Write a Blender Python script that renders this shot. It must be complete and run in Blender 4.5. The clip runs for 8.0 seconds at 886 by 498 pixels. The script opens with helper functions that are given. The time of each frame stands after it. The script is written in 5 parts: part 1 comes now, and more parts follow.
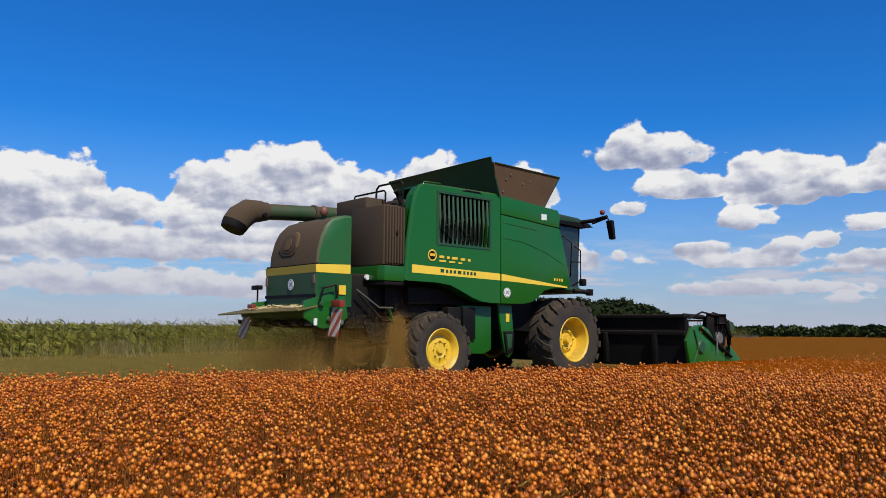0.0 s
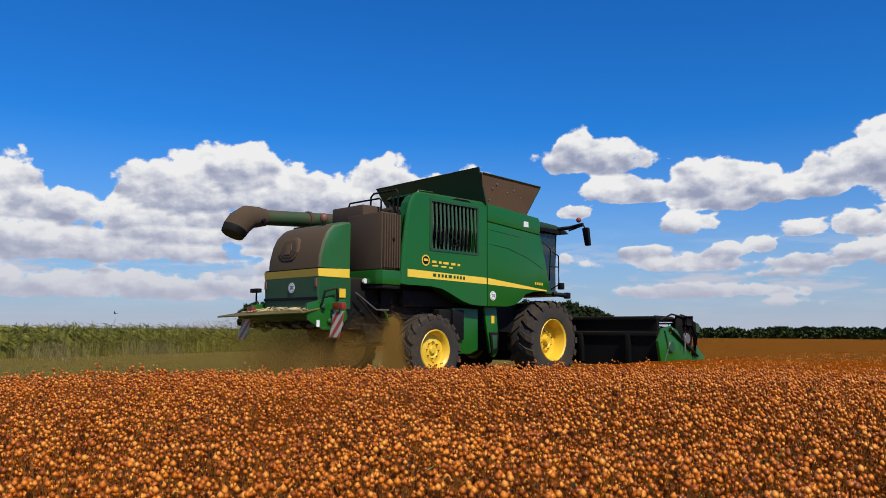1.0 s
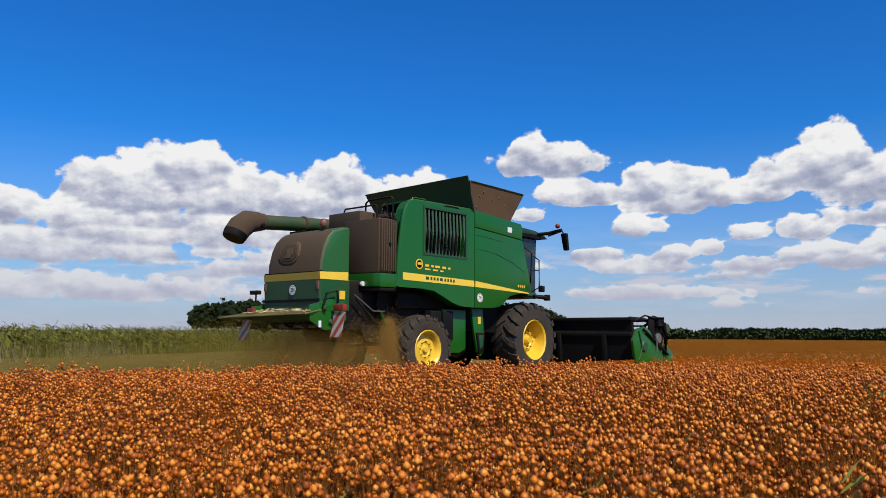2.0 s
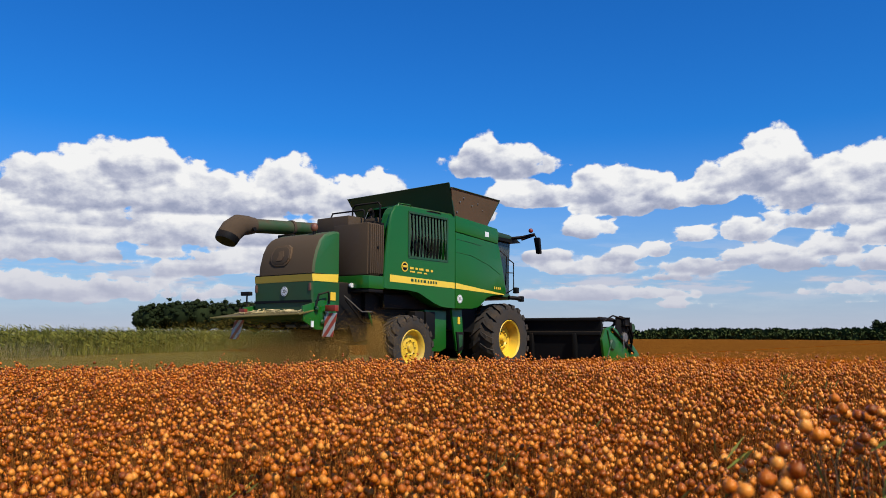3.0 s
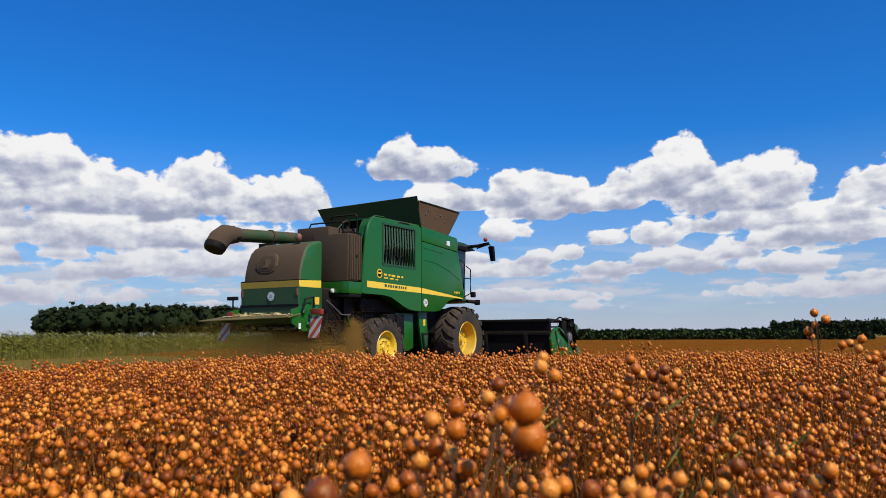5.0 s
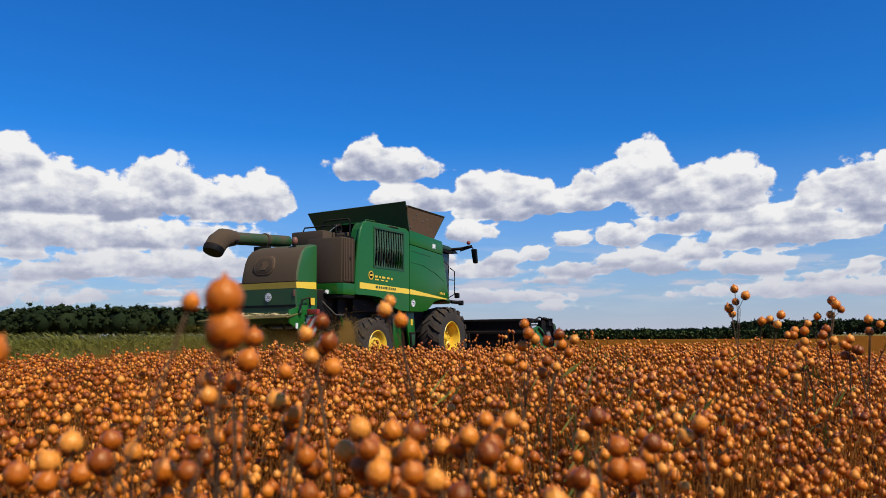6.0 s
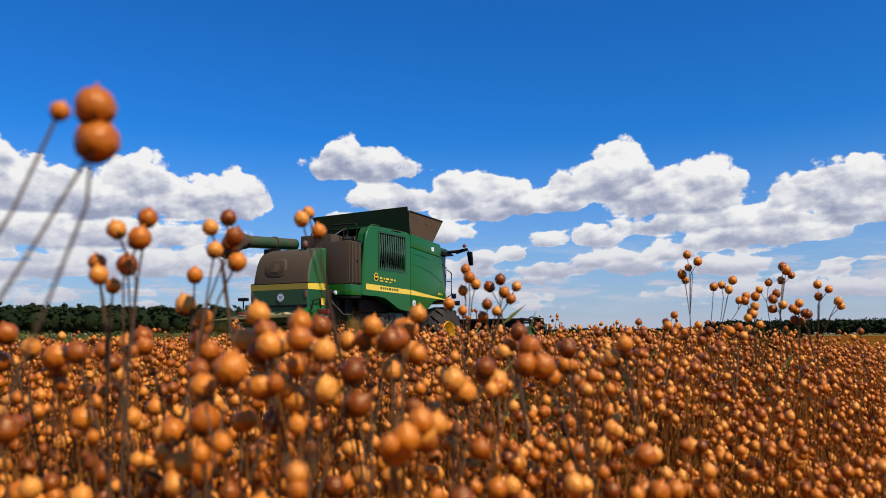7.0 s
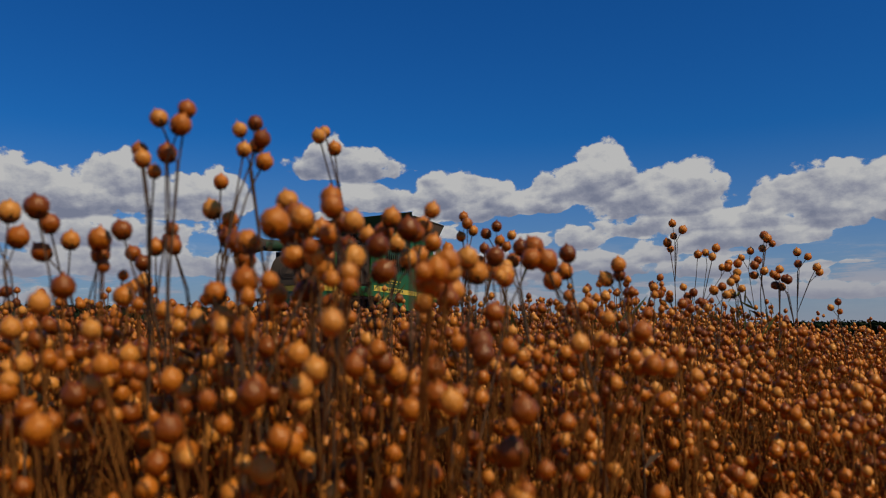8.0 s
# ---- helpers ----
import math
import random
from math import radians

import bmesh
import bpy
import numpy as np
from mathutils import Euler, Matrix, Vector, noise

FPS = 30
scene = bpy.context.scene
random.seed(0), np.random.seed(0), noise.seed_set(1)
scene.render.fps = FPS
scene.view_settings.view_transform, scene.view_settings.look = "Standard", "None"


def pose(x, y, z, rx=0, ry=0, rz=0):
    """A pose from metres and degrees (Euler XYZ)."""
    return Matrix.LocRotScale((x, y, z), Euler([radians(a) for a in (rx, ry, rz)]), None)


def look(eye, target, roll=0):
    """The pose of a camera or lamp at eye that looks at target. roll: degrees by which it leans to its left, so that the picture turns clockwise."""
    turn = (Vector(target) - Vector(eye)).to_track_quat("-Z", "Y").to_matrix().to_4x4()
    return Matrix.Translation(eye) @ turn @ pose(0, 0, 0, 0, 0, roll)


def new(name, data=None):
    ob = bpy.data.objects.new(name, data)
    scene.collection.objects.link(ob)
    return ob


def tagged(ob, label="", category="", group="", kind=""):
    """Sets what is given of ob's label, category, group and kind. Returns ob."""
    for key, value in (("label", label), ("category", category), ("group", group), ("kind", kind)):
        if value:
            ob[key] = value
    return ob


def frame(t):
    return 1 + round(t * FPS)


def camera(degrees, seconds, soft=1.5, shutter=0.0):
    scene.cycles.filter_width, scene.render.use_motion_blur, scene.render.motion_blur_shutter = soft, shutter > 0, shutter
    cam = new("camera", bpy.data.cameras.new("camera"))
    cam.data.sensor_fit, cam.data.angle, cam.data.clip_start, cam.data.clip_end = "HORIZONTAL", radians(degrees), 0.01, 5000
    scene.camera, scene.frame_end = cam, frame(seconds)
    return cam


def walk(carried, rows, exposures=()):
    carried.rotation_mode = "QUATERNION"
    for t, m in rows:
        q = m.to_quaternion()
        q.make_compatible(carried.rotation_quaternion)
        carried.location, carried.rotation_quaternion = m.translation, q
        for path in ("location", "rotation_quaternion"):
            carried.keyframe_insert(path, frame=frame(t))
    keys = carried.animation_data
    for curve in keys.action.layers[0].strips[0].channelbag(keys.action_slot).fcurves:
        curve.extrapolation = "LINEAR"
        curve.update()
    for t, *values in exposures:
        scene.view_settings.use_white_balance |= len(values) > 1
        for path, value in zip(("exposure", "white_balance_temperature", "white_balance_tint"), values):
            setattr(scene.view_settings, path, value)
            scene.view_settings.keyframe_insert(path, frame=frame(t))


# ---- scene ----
# Camera: carried slowly to the right along the crop, panning after the machine and sinking into the flax.
cam = camera(59.73, 8.0, soft=0.7)
cam.data.dof.use_dof = True
cam.data.dof.focus_distance = 5.0
cam.data.dof.aperture_fstop = 12.0

# seconds, x, y, z, yaw, pitch, roll
PATH = [
    (0.0, 0.000, 0, 1.090, 0.00, 5.77, -0.45), (0.5, 0.038, 0, 1.075, -2.05, 5.89, -0.45),
    (1.0, 0.076, 0, 1.060, -3.85, 5.99, -0.36), (1.5, 0.114, 0, 1.045, -5.51, 6.08, -0.30),
    (3.0, 0.228, 0, 1.003, -10.84, 6.19, -0.20), (3.5, 0.266, 0, 0.991, -12.54, 6.28, 0.00),
    (4.0, 0.304, 0, 0.977, -14.19, 6.32, 0.03), (4.5, 0.342, 0, 0.965, -15.63, 6.36, 0.14),
    (5.8, 0.449, -0.006, 0.929, -18.91, 6.42, 0.37), (6.0, 0.471, 0.014, 0.915, -19.41, 6.43, 0.41),
    (6.5, 0.469, -0.008, 0.882, -20.39, 6.43, 0.42), (7.0, 0.513, 0.012, 0.853, -21.13, 6.42, 0.39),
    (7.5, 0.476, -0.020, 0.811, -21.80, 6.47, 0.28), (8.0, 0.485, -0.009, 0.787, -22.40, 6.48, 0.20)]
walk(cam, [(t, pose(x, y, z, 90 + p, r, w)) for t, x, y, z, w, p, r in PATH],
     exposures=[(0.0, -0.04), (1.5, -0.02), (3.5, 0.06), (6.5, 0.01), (7.5, 0.02), (7.7, -0.15), (8.0, -0.87)])

# The machine's travel: heading (clockwise from +y), metres run at each time.
HEADING = 48.67
AHEAD = Vector((math.sin(radians(HEADING)), math.cos(radians(HEADING)), 0))
LEFT = Vector((-AHEAD.y, AHEAD.x, 0))
START = Vector((-0.98, 14.96, 0))
RUN = [(0.0, 0.0), (0.5, 0.574), (1.0, 1.124), (1.5, 1.669), (2.0, 2.21), (2.5, 2.74), (3.0, 3.24), (3.5, 3.72),
       (4.0, 4.21), (4.5, 4.69), (5.0, 5.23), (5.5, 5.76), (6.0, 6.28), (6.5, 6.90), (7.0, 7.50), (7.5, 8.09), (8.0, 8.68)]


def view_shift(t):
    """Sideways shift added to the straight travel, following the camera to fit its view, in metres."""
    return float(np.interp(t, [0, 6, 7, 8], [0, 0.456, 0.52, 0.496]))


def machine_pose(t, s):
    p = START + AHEAD * s
    # Lowered late in the run to fit the camera's view; the ground stays flat.
    view_drop = -0.022 * max(0.0, s - 6.2)
    return pose(p.x + view_shift(t), p.y, view_drop, 0, 0, 90 - HEADING)


# ---- light ----
SUN_AZ, SUN_EL = 156.0, 49.0
world = bpy.data.worlds.new("sky")
scene.world = world
world.use_nodes = True
wn = world.node_tree.nodes
wl = world.node_tree.links
wn.clear()
sky = wn.new("ShaderNodeTexSky")
sky.sky_type = "NISHITA"
sky.sun_disc = False
sky.sun_elevation = radians(SUN_EL)
sky.sun_rotation = radians(SUN_AZ)
sky.altitude = 0
sky.air_density = 1.0
sky.dust_density = 0.6
sky.ozone_density = 2.0
hue = wn.new("ShaderNodeHueSaturation")
hue.inputs["Saturation"].default_value = 1.25
hue.inputs["Value"].default_value = 1.0
bg = wn.new("ShaderNodeBackground")
bg.inputs["Strength"].default_value = 0.106
wo = wn.new("ShaderNodeOutputWorld")
wl.new(sky.outputs[0], hue.inputs["Color"])
tint = wn.new("ShaderNodeMix")
tint.data_type, tint.blend_type = "RGBA", "MULTIPLY"
tint.inputs[0].default_value = 1.0
tint.inputs[7].default_value = (0.17, 0.74, 1.31, 1)
wl.new(hue.outputs[0], tint.inputs[6])
wl.new(tint.outputs[2], bg.inputs["Color"])
wl.new(bg.outputs[0], wo.inputs[0])

sun = new("sun", bpy.data.lights.new("sun", "SUN"))
sun.data.energy = 4.7
sun.data.angle = radians(0.55)
sun.data.color = (1.0, 0.93, 0.82)
sa, se = radians(SUN_AZ), radians(SUN_EL)
sun.matrix_world = look((0, 0, 60), Vector((0, 0, 60)) - Vector((math.sin(sa) * math.cos(se), math.cos(sa) * math.cos(se), math.sin(se))))


# ---- materials ----
def ramp(nt, fac, stops):
    n = nt.nodes.new("ShaderNodeValToRGB")
    el = n.color_ramp.elements
    while len(el) < len(stops):
        el.new(0.5)
    for e, (p, c) in zip(el, stops):
        e.position, e.color = p, (*c, 1)
    nt.links.new(fac, n.inputs[0])
    return n.outputs[0]


def tex(nt, kind, scale, vec=None, detail=4.0, rough=0.55):
    n = nt.nodes.new(kind)
    n.inputs["Scale"].default_value = scale
    if kind == "ShaderNodeTexNoise":
        n.inputs["Detail"].default_value, n.inputs["Roughness"].default_value = detail, rough
    if vec is not None:
        nt.links.new(vec, n.inputs["Vector"])
    return n.outputs[0]


def calc(nt, op, a, b=None, clamp=False):
    n = nt.nodes.new("ShaderNodeMath")
    n.operation, n.use_clamp = op, clamp
    for i, v in enumerate((a, b)):
        if v is None:
            continue
        if isinstance(v, (int, float)):
            n.inputs[i].default_value = v
        else:
            nt.links.new(v, n.inputs[i])
    return n.outputs[0]


def blend(nt, fac, a, b, mode="MIX"):
    n = nt.nodes.new("ShaderNodeMix")
    n.data_type, n.blend_type = "RGBA", mode
    for i, v in ((0, fac), (6, a), (7, b)):
        if isinstance(v, (int, float)):
            n.inputs[i].default_value = v
        elif isinstance(v, tuple):
            n.inputs[i].default_value = (*v, 1)
        else:
            nt.links.new(v, n.inputs[i])
    return n.outputs[2]


def blank(name):
    m = bpy.data.materials.new(name)
    m.use_nodes = True
    nt = m.node_tree
    return m, nt, nt.nodes["Principled BSDF"]


def coords(nt, which="Object"):
    return nt.nodes.new("ShaderNodeTexCoord").outputs[which]


def relief(nt, bsdf, height, strength, dist=0.01):
    b = nt.nodes.new("ShaderNodeBump")
    b.inputs["Strength"].default_value, b.inputs["Distance"].default_value = strength, dist
    nt.links.new(height, b.inputs["Height"])
    nt.links.new(b.outputs[0], bsdf.inputs["Normal"])


DUST = (0.078, 0.048, 0.023)


def painted(name, colour, rough=0.3, dust=0.25, back_dust=0.0, metal=0.0, scale=1.3):
    """Paint with field dust: patches at two scales, more on faces that look up, and optionally on those that look back."""
    m, nt, b = blank(name)
    co = coords(nt)
    big = tex(nt, "ShaderNodeTexNoise", scale, co, 5, 0.6)
    fine = tex(nt, "ShaderNodeTexNoise", scale * 22, co, 4, 0.7)
    patch = calc(nt, "MULTIPLY", calc(nt, "SUBTRACT", big, 0.36, True), 2.2, True)
    patch = calc(nt, "ADD", patch, calc(nt, "MULTIPLY", calc(nt, "SUBTRACT", fine, 0.5, True), 0.8), True)
    fac = calc(nt, "MULTIPLY", patch, dust)
    nrm = nt.nodes.new("ShaderNodeSeparateXYZ")
    nt.links.new(coords(nt, "Normal"), nrm.inputs[0])
    up = calc(nt, "MULTIPLY", calc(nt, "MAXIMUM", nrm.outputs[2], 0.0), 0.65)
    fac = calc(nt, "ADD", fac, calc(nt, "MULTIPLY", up, calc(nt, "ADD", patch, 0.4)), True)
    if back_dust:
        back = calc(nt, "SUBTRACT", calc(nt, "MULTIPLY", nrm.outputs[0], -1.6), 0.35, True)
        fac = calc(nt, "ADD", fac, calc(nt, "MULTIPLY", back, back_dust), True)
    vary = blend(nt, calc(nt, "MULTIPLY", big, 0.35), colour, tuple(c * 0.7 for c in colour))
    nt.links.new(blend(nt, fac, vary, DUST), b.inputs["Base Color"])
    nt.links.new(calc(nt, "ADD", calc(nt, "MULTIPLY", fac, 0.6), rough, True), b.inputs["Roughness"])
    b.inputs["Metallic"].default_value = metal
    relief(nt, b, fine, 0.06, 0.004)
    return m


GREEN = painted("green_paint", (0.006, 0.112, 0.009), 0.28, 0.07)
GREEN_HOOD = painted("green_paint_dusty_back", (0.016, 0.115, 0.022), 0.35, 0.25, back_dust=1.0)
GREEN_LOW = painted("green_paint_thin_dust", (0.005, 0.078, 0.015), 0.38, 0.25, back_dust=0.22)
GREEN_DARK = painted("green_frame_paint", (0.008, 0.07, 0.022), 0.4, 0.35)
# Darker green puts the rear flap's shade into its paint; the roof shares it.
FLAP = painted("tank_flap_green_shaded", (0.012, 0.045, 0.018), 0.45, 0.2)
FLAP_DUSTY = painted("tank_flap_dusty", (0.13, 0.075, 0.035), 0.75, 0.7)
BROWN = painted("dust_caked_screen", (0.066, 0.040, 0.021), 0.8, 0.85, scale=2.2)
YELLOW = painted("yellow_paint", (0.85, 0.53, 0.035), 0.35, 0.12)
YELLOW_STRIPE = painted("yellow_stripe", (0.86, 0.58, 0.05), 0.35, 0.05, back_dust=0.45)
BLACK = painted("black_steel", (0.006, 0.006, 0.006), 0.55, 0.03)
STEEL = painted("worn_steel", (0.3, 0.29, 0.27), 0.4, 0.5, metal=0.7)
RUBBER = painted("tyre_rubber", (0.022, 0.020, 0.018), 0.8, 0.75, scale=3.0)
WHITE = painted("white_plastic", (0.75, 0.75, 0.72), 0.4, 0.1)
def clean_white():
    """White sign face, only faintly mottled."""
    m, nt, b = blank("white_sign_face")
    spot = tex(nt, "ShaderNodeTexNoise", 30, coords(nt), 3)
    nt.links.new(blend(nt, spot, (0.82, 0.82, 0.80), (0.66, 0.66, 0.62)), b.inputs["Base Color"])
    b.inputs["Roughness"].default_value = 0.4
    return m


SIGN_WHITE = clean_white()
RED = painted("red_plastic", (0.27, 0.028, 0.014), 0.35, 0.4)
ORANGE = painted("beacon_dusty_orange", (0.22, 0.08, 0.045), 0.4, 0.7)
HEADER_BLACK = painted("header_dark_steel", (0.006, 0.006, 0.006), 0.7, 0.03)
for dull in (BLACK, HEADER_BLACK):
    dull.node_tree.nodes["Principled BSDF"].inputs["Specular IOR Level"].default_value = 0.15
TAIL = painted("straw_dusty_sheet", (0.17, 0.14, 0.03), 0.8, 0.3)


def glass_material():
    m, nt, b = blank("tinted_cab_glass")
    b.inputs["Base Color"].default_value = (0.03, 0.06, 0.08, 1)
    b.inputs["Roughness"].default_value = 0.03
    b.inputs["Transmission Weight"].default_value = 0.6
    b.inputs["IOR"].default_value = 1.45
    return m


GLASS = glass_material()


def hazard_material():
    """Red and white slanting bars of a warning plate."""
    m, nt, b = blank("red_white_warning_bars")
    sep = nt.nodes.new("ShaderNodeSeparateXYZ")
    nt.links.new(coords(nt), sep.inputs[0])
    v = calc(nt, "ADD", calc(nt, "MULTIPLY", sep.outputs[1], 5.0), calc(nt, "MULTIPLY", sep.outputs[2], 4.0))
    bar = calc(nt, "GREATER_THAN", calc(nt, "FRACT", v), 0.5)
    dirt = tex(nt, "ShaderNodeTexNoise", 9, coords(nt))
    c = blend(nt, bar, (0.62, 0.6, 0.56), (0.5, 0.06, 0.035))
    nt.links.new(blend(nt, calc(nt, "MULTIPLY", dirt, 0.5), c, DUST), b.inputs["Base Color"])
    b.inputs["Roughness"].default_value = 0.5
    return m


HAZARD = hazard_material()


def organic(name, lo, hi, rough=0.6, scale=30.0, per="island", spec=0.4, thin=0.0):
    """Plant matter: each leaf, stem or seed pod takes its own tone between lo and hi, with fine mottling."""
    m, nt, b = blank(name)
    if per == "island":
        r = nt.nodes.new("ShaderNodeNewGeometry").outputs["Random Per Island"]
    else:
        r = nt.nodes.new("ShaderNodeObjectInfo").outputs["Random"]
    mott = tex(nt, "ShaderNodeTexNoise", scale, coords(nt), 3)
    f = calc(nt, "ADD", calc(nt, "MULTIPLY", r, 0.65), calc(nt, "MULTIPLY", mott, 0.35))
    nt.links.new(blend(nt, f, lo, hi), b.inputs["Base Color"])
    b.inputs["Roughness"].default_value = rough
    b.inputs["Specular IOR Level"].default_value = spec
    return m


def pod_material(name, per):
    """Ripe flax capsule: rust to straw-gold skin, mottled, with a dry waxy sheen."""
    m, nt, b = blank(name)
    if per == "island":
        r = nt.nodes.new("ShaderNodeNewGeometry").outputs["Random Per Island"]
    else:
        r = nt.nodes.new("ShaderNodeObjectInfo").outputs["Random"]
    co = coords(nt)
    mott = tex(nt, "ShaderNodeTexNoise", 210, co, 4, 0.65)
    speck = tex(nt, "ShaderNodeTexNoise", 900, co, 2, 0.6)
    f = calc(nt, "ADD", calc(nt, "MULTIPLY", r, 0.8), calc(nt, "MULTIPLY", mott, 0.3))
    # Rust-to-gold tones, range widened to stand in for highlights and shade on pods.
    c = ramp(nt, f, [(0.1, (0.15, 0.027, 0.002)), (0.4, (0.42, 0.092, 0.004)), (0.68, (0.66, 0.180, 0.010)), (0.9, (0.79, 0.285, 0.036))])
    c = blend(nt, calc(nt, "MULTIPLY", calc(nt, "SUBTRACT", speck, 0.52, True), 2.0, True), c, (0.13, 0.04, 0.008))
    nt.links.new(c, b.inputs["Base Color"])
    b.inputs["Roughness"].default_value = 0.34
    b.inputs["Specular IOR Level"].default_value = 0.6
    b.inputs["Specular Tint"].default_value = (1.0, 0.78, 0.46, 1)
    relief(nt, b, mott, 0.45, 0.003)
    return m


POD = pod_material("ripe_flax_pod", "island")
STALK_STEM = organic("dark_brown_flax_stalk", (0.055, 0.032, 0.018), (0.15, 0.085, 0.04), 0.85, 60, per="object", spec=0.1)
STEM = organic("dry_flax_stem", (0.15, 0.042, 0.005), (0.36, 0.135, 0.02), 0.8, 40, spec=0.15)
GREENLEAF = organic("green_weed_leaf", (0.17, 0.18, 0.025), (0.36, 0.33, 0.07), 0.7, 60, spec=0.1)
CORNLEAF = organic("maize_leaf", (0.06, 0.075, 0.010), (0.26, 0.23, 0.045), 0.6, 8, spec=0.12)
STRAW = organic("cut_straw", (0.16, 0.105, 0.018), (0.34, 0.235, 0.05), 0.85, 8)
DRYGRASS = organic("dry_verge_grass", (0.40, 0.30, 0.12), (0.68, 0.54, 0.28), 0.8, 8)
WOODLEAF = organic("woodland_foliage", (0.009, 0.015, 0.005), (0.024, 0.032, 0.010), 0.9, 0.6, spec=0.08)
# Darker maize green: the far maize's shade is put into this colour.
FAR_MAIZE_SHADE = organic("shaded_far_maize_leaf", (0.034, 0.050, 0.013), (0.062, 0.082, 0.022), 0.9, 0.8, spec=0.1)
BARK = organic("bark", (0.05, 0.04, 0.03), (0.09, 0.07, 0.05), 0.9, 4)


CHAFF = organic("brown_chaff", (0.22, 0.115, 0.024), (0.48, 0.28, 0.07), 0.95, 30, spec=0.1)
DUST_OLIVE = organic("olive_dust", (0.13, 0.092, 0.012), (0.28, 0.195, 0.032), 0.95, 30, spec=0.1)


def ground_material():
    """Stubble field: straw litter over soil, with greener patches."""
    m, nt, b = blank("stubble_ground")
    co = coords(nt)
    big = tex(nt, "ShaderNodeTexNoise", 0.12, co, 5)
    mid = tex(nt, "ShaderNodeTexNoise", 1.7, co, 6, 0.7)
    fine = tex(nt, "ShaderNodeTexNoise", 38, co, 5, 0.75)
    base = ramp(nt, big, [(0.35, (0.20, 0.12, 0.016)), (0.55, (0.15, 0.115, 0.016)), (0.7, (0.11, 0.105, 0.018))])
    f = calc(nt, "ADD", calc(nt, "MULTIPLY", mid, 0.5), calc(nt, "MULTIPLY", fine, 0.5))
    straw = ramp(nt, f, [(0.36, (0.06, 0.04, 0.008)), (0.5, (0.15, 0.10, 0.016)), (0.66, (0.30, 0.21, 0.05))])
    nt.links.new(blend(nt, 0.55, base, straw), b.inputs["Base Color"])
    b.inputs["Roughness"].default_value = 0.95
    b.inputs["Specular IOR Level"].default_value = 0.15
    relief(nt, b, f, 0.8, 0.05)
    return m


def canopy_material(name, dark, mid_tone, light):
    """The mat of stems and pods under the topmost flax pods, shade between them painted dark."""
    m, nt, b = blank(name)
    co = coords(nt)
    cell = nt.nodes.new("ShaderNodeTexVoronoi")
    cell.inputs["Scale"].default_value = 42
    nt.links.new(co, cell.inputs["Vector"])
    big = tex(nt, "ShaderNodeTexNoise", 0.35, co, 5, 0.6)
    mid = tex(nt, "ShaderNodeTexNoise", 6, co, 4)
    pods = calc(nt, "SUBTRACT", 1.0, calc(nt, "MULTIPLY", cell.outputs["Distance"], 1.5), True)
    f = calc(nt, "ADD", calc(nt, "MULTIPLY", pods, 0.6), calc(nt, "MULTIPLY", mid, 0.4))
    # The dark stop paints shade into the gaps between pods.
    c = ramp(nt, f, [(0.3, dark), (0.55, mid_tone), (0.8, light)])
    c = blend(nt, calc(nt, "MULTIPLY", calc(nt, "SUBTRACT", big, 0.5, True), 1.1, True), c, (0.26, 0.11, 0.012))
    nt.links.new(c, b.inputs["Base Color"])
    b.inputs["Roughness"].default_value = 1.0
    b.inputs["Specular IOR Level"].default_value = 0.0
    relief(nt, b, f, 0.5, 0.03)
    return m


GROUND = ground_material()
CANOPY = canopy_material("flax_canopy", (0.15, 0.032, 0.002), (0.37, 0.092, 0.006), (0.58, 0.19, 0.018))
CANOPY_FAR = canopy_material("flax_canopy_with_pods", (0.12, 0.040, 0.006), (0.27, 0.10, 0.014), (0.42, 0.18, 0.03))


# ---- mesh helpers ----
def put(name, bm, material, smooth=False, sharp=35):
    me = bpy.data.meshes.new(name)
    bmesh.ops.recalc_face_normals(bm, faces=bm.faces[:])
    bm.to_mesh(me)
    bm.free()
    me.materials.append(material)
    if smooth:
        me.shade_smooth()
        me.set_sharp_from_angle(angle=radians(sharp))
    return new(name, me)


def part(name, bm, material, parent, label="", smooth=True, sharp=35):
    ob = put(name, bm, material, smooth, sharp)
    ob.parent = parent
    if label:
        ob["label"] = label
    return ob


def thing(name, label, category, group="", kind=""):
    return tagged(new(name), label, category, group, kind)


def soften(bm, width, segments=2):
    bmesh.ops.bevel(bm, geom=bm.edges[:], offset=width, segments=segments, affect="EDGES", profile=0.6, clamp_overlap=True)
    return bm


def box(x0, x1, y0, y1, z0, z1, bevel=0.0, bm=None):
    bm2 = bmesh.new()
    bmesh.ops.create_cube(bm2, size=1.0)
    for v in bm2.verts:
        v.co = Vector(((x0 + x1) / 2 + v.co.x * (x1 - x0), (y0 + y1) / 2 + v.co.y * (y1 - y0), (z0 + z1) / 2 + v.co.z * (z1 - z0)))
    if bevel:
        soften(bm2, bevel)
    return join(bm, bm2)


def join(bm, other):
    if bm is None:
        return other
    me = bpy.data.meshes.new("scrap")
    other.to_mesh(me)
    other.free()
    bm.from_mesh(me)
    bpy.data.meshes.remove(me)
    return bm


def slab(points, offset, bevel=0.0, bm=None):
    """A prism: a polygon of 3D points, thickened by the vector offset."""
    b = bmesh.new()
    off = Vector(offset)
    lo = [b.verts.new(Vector(p)) for p in points]
    hi = [b.verts.new(Vector(p) + off) for p in points]
    b.faces.new(lo)
    b.faces.new(hi[::-1])
    n = len(lo)
    for i in range(n):
        b.faces.new((lo[i], lo[(i + 1) % n], hi[(i + 1) % n], hi[i]))
    bmesh.ops.recalc_face_normals(b, faces=b.faces[:])
    if bevel:
        soften(b, bevel)
    return join(bm, b)


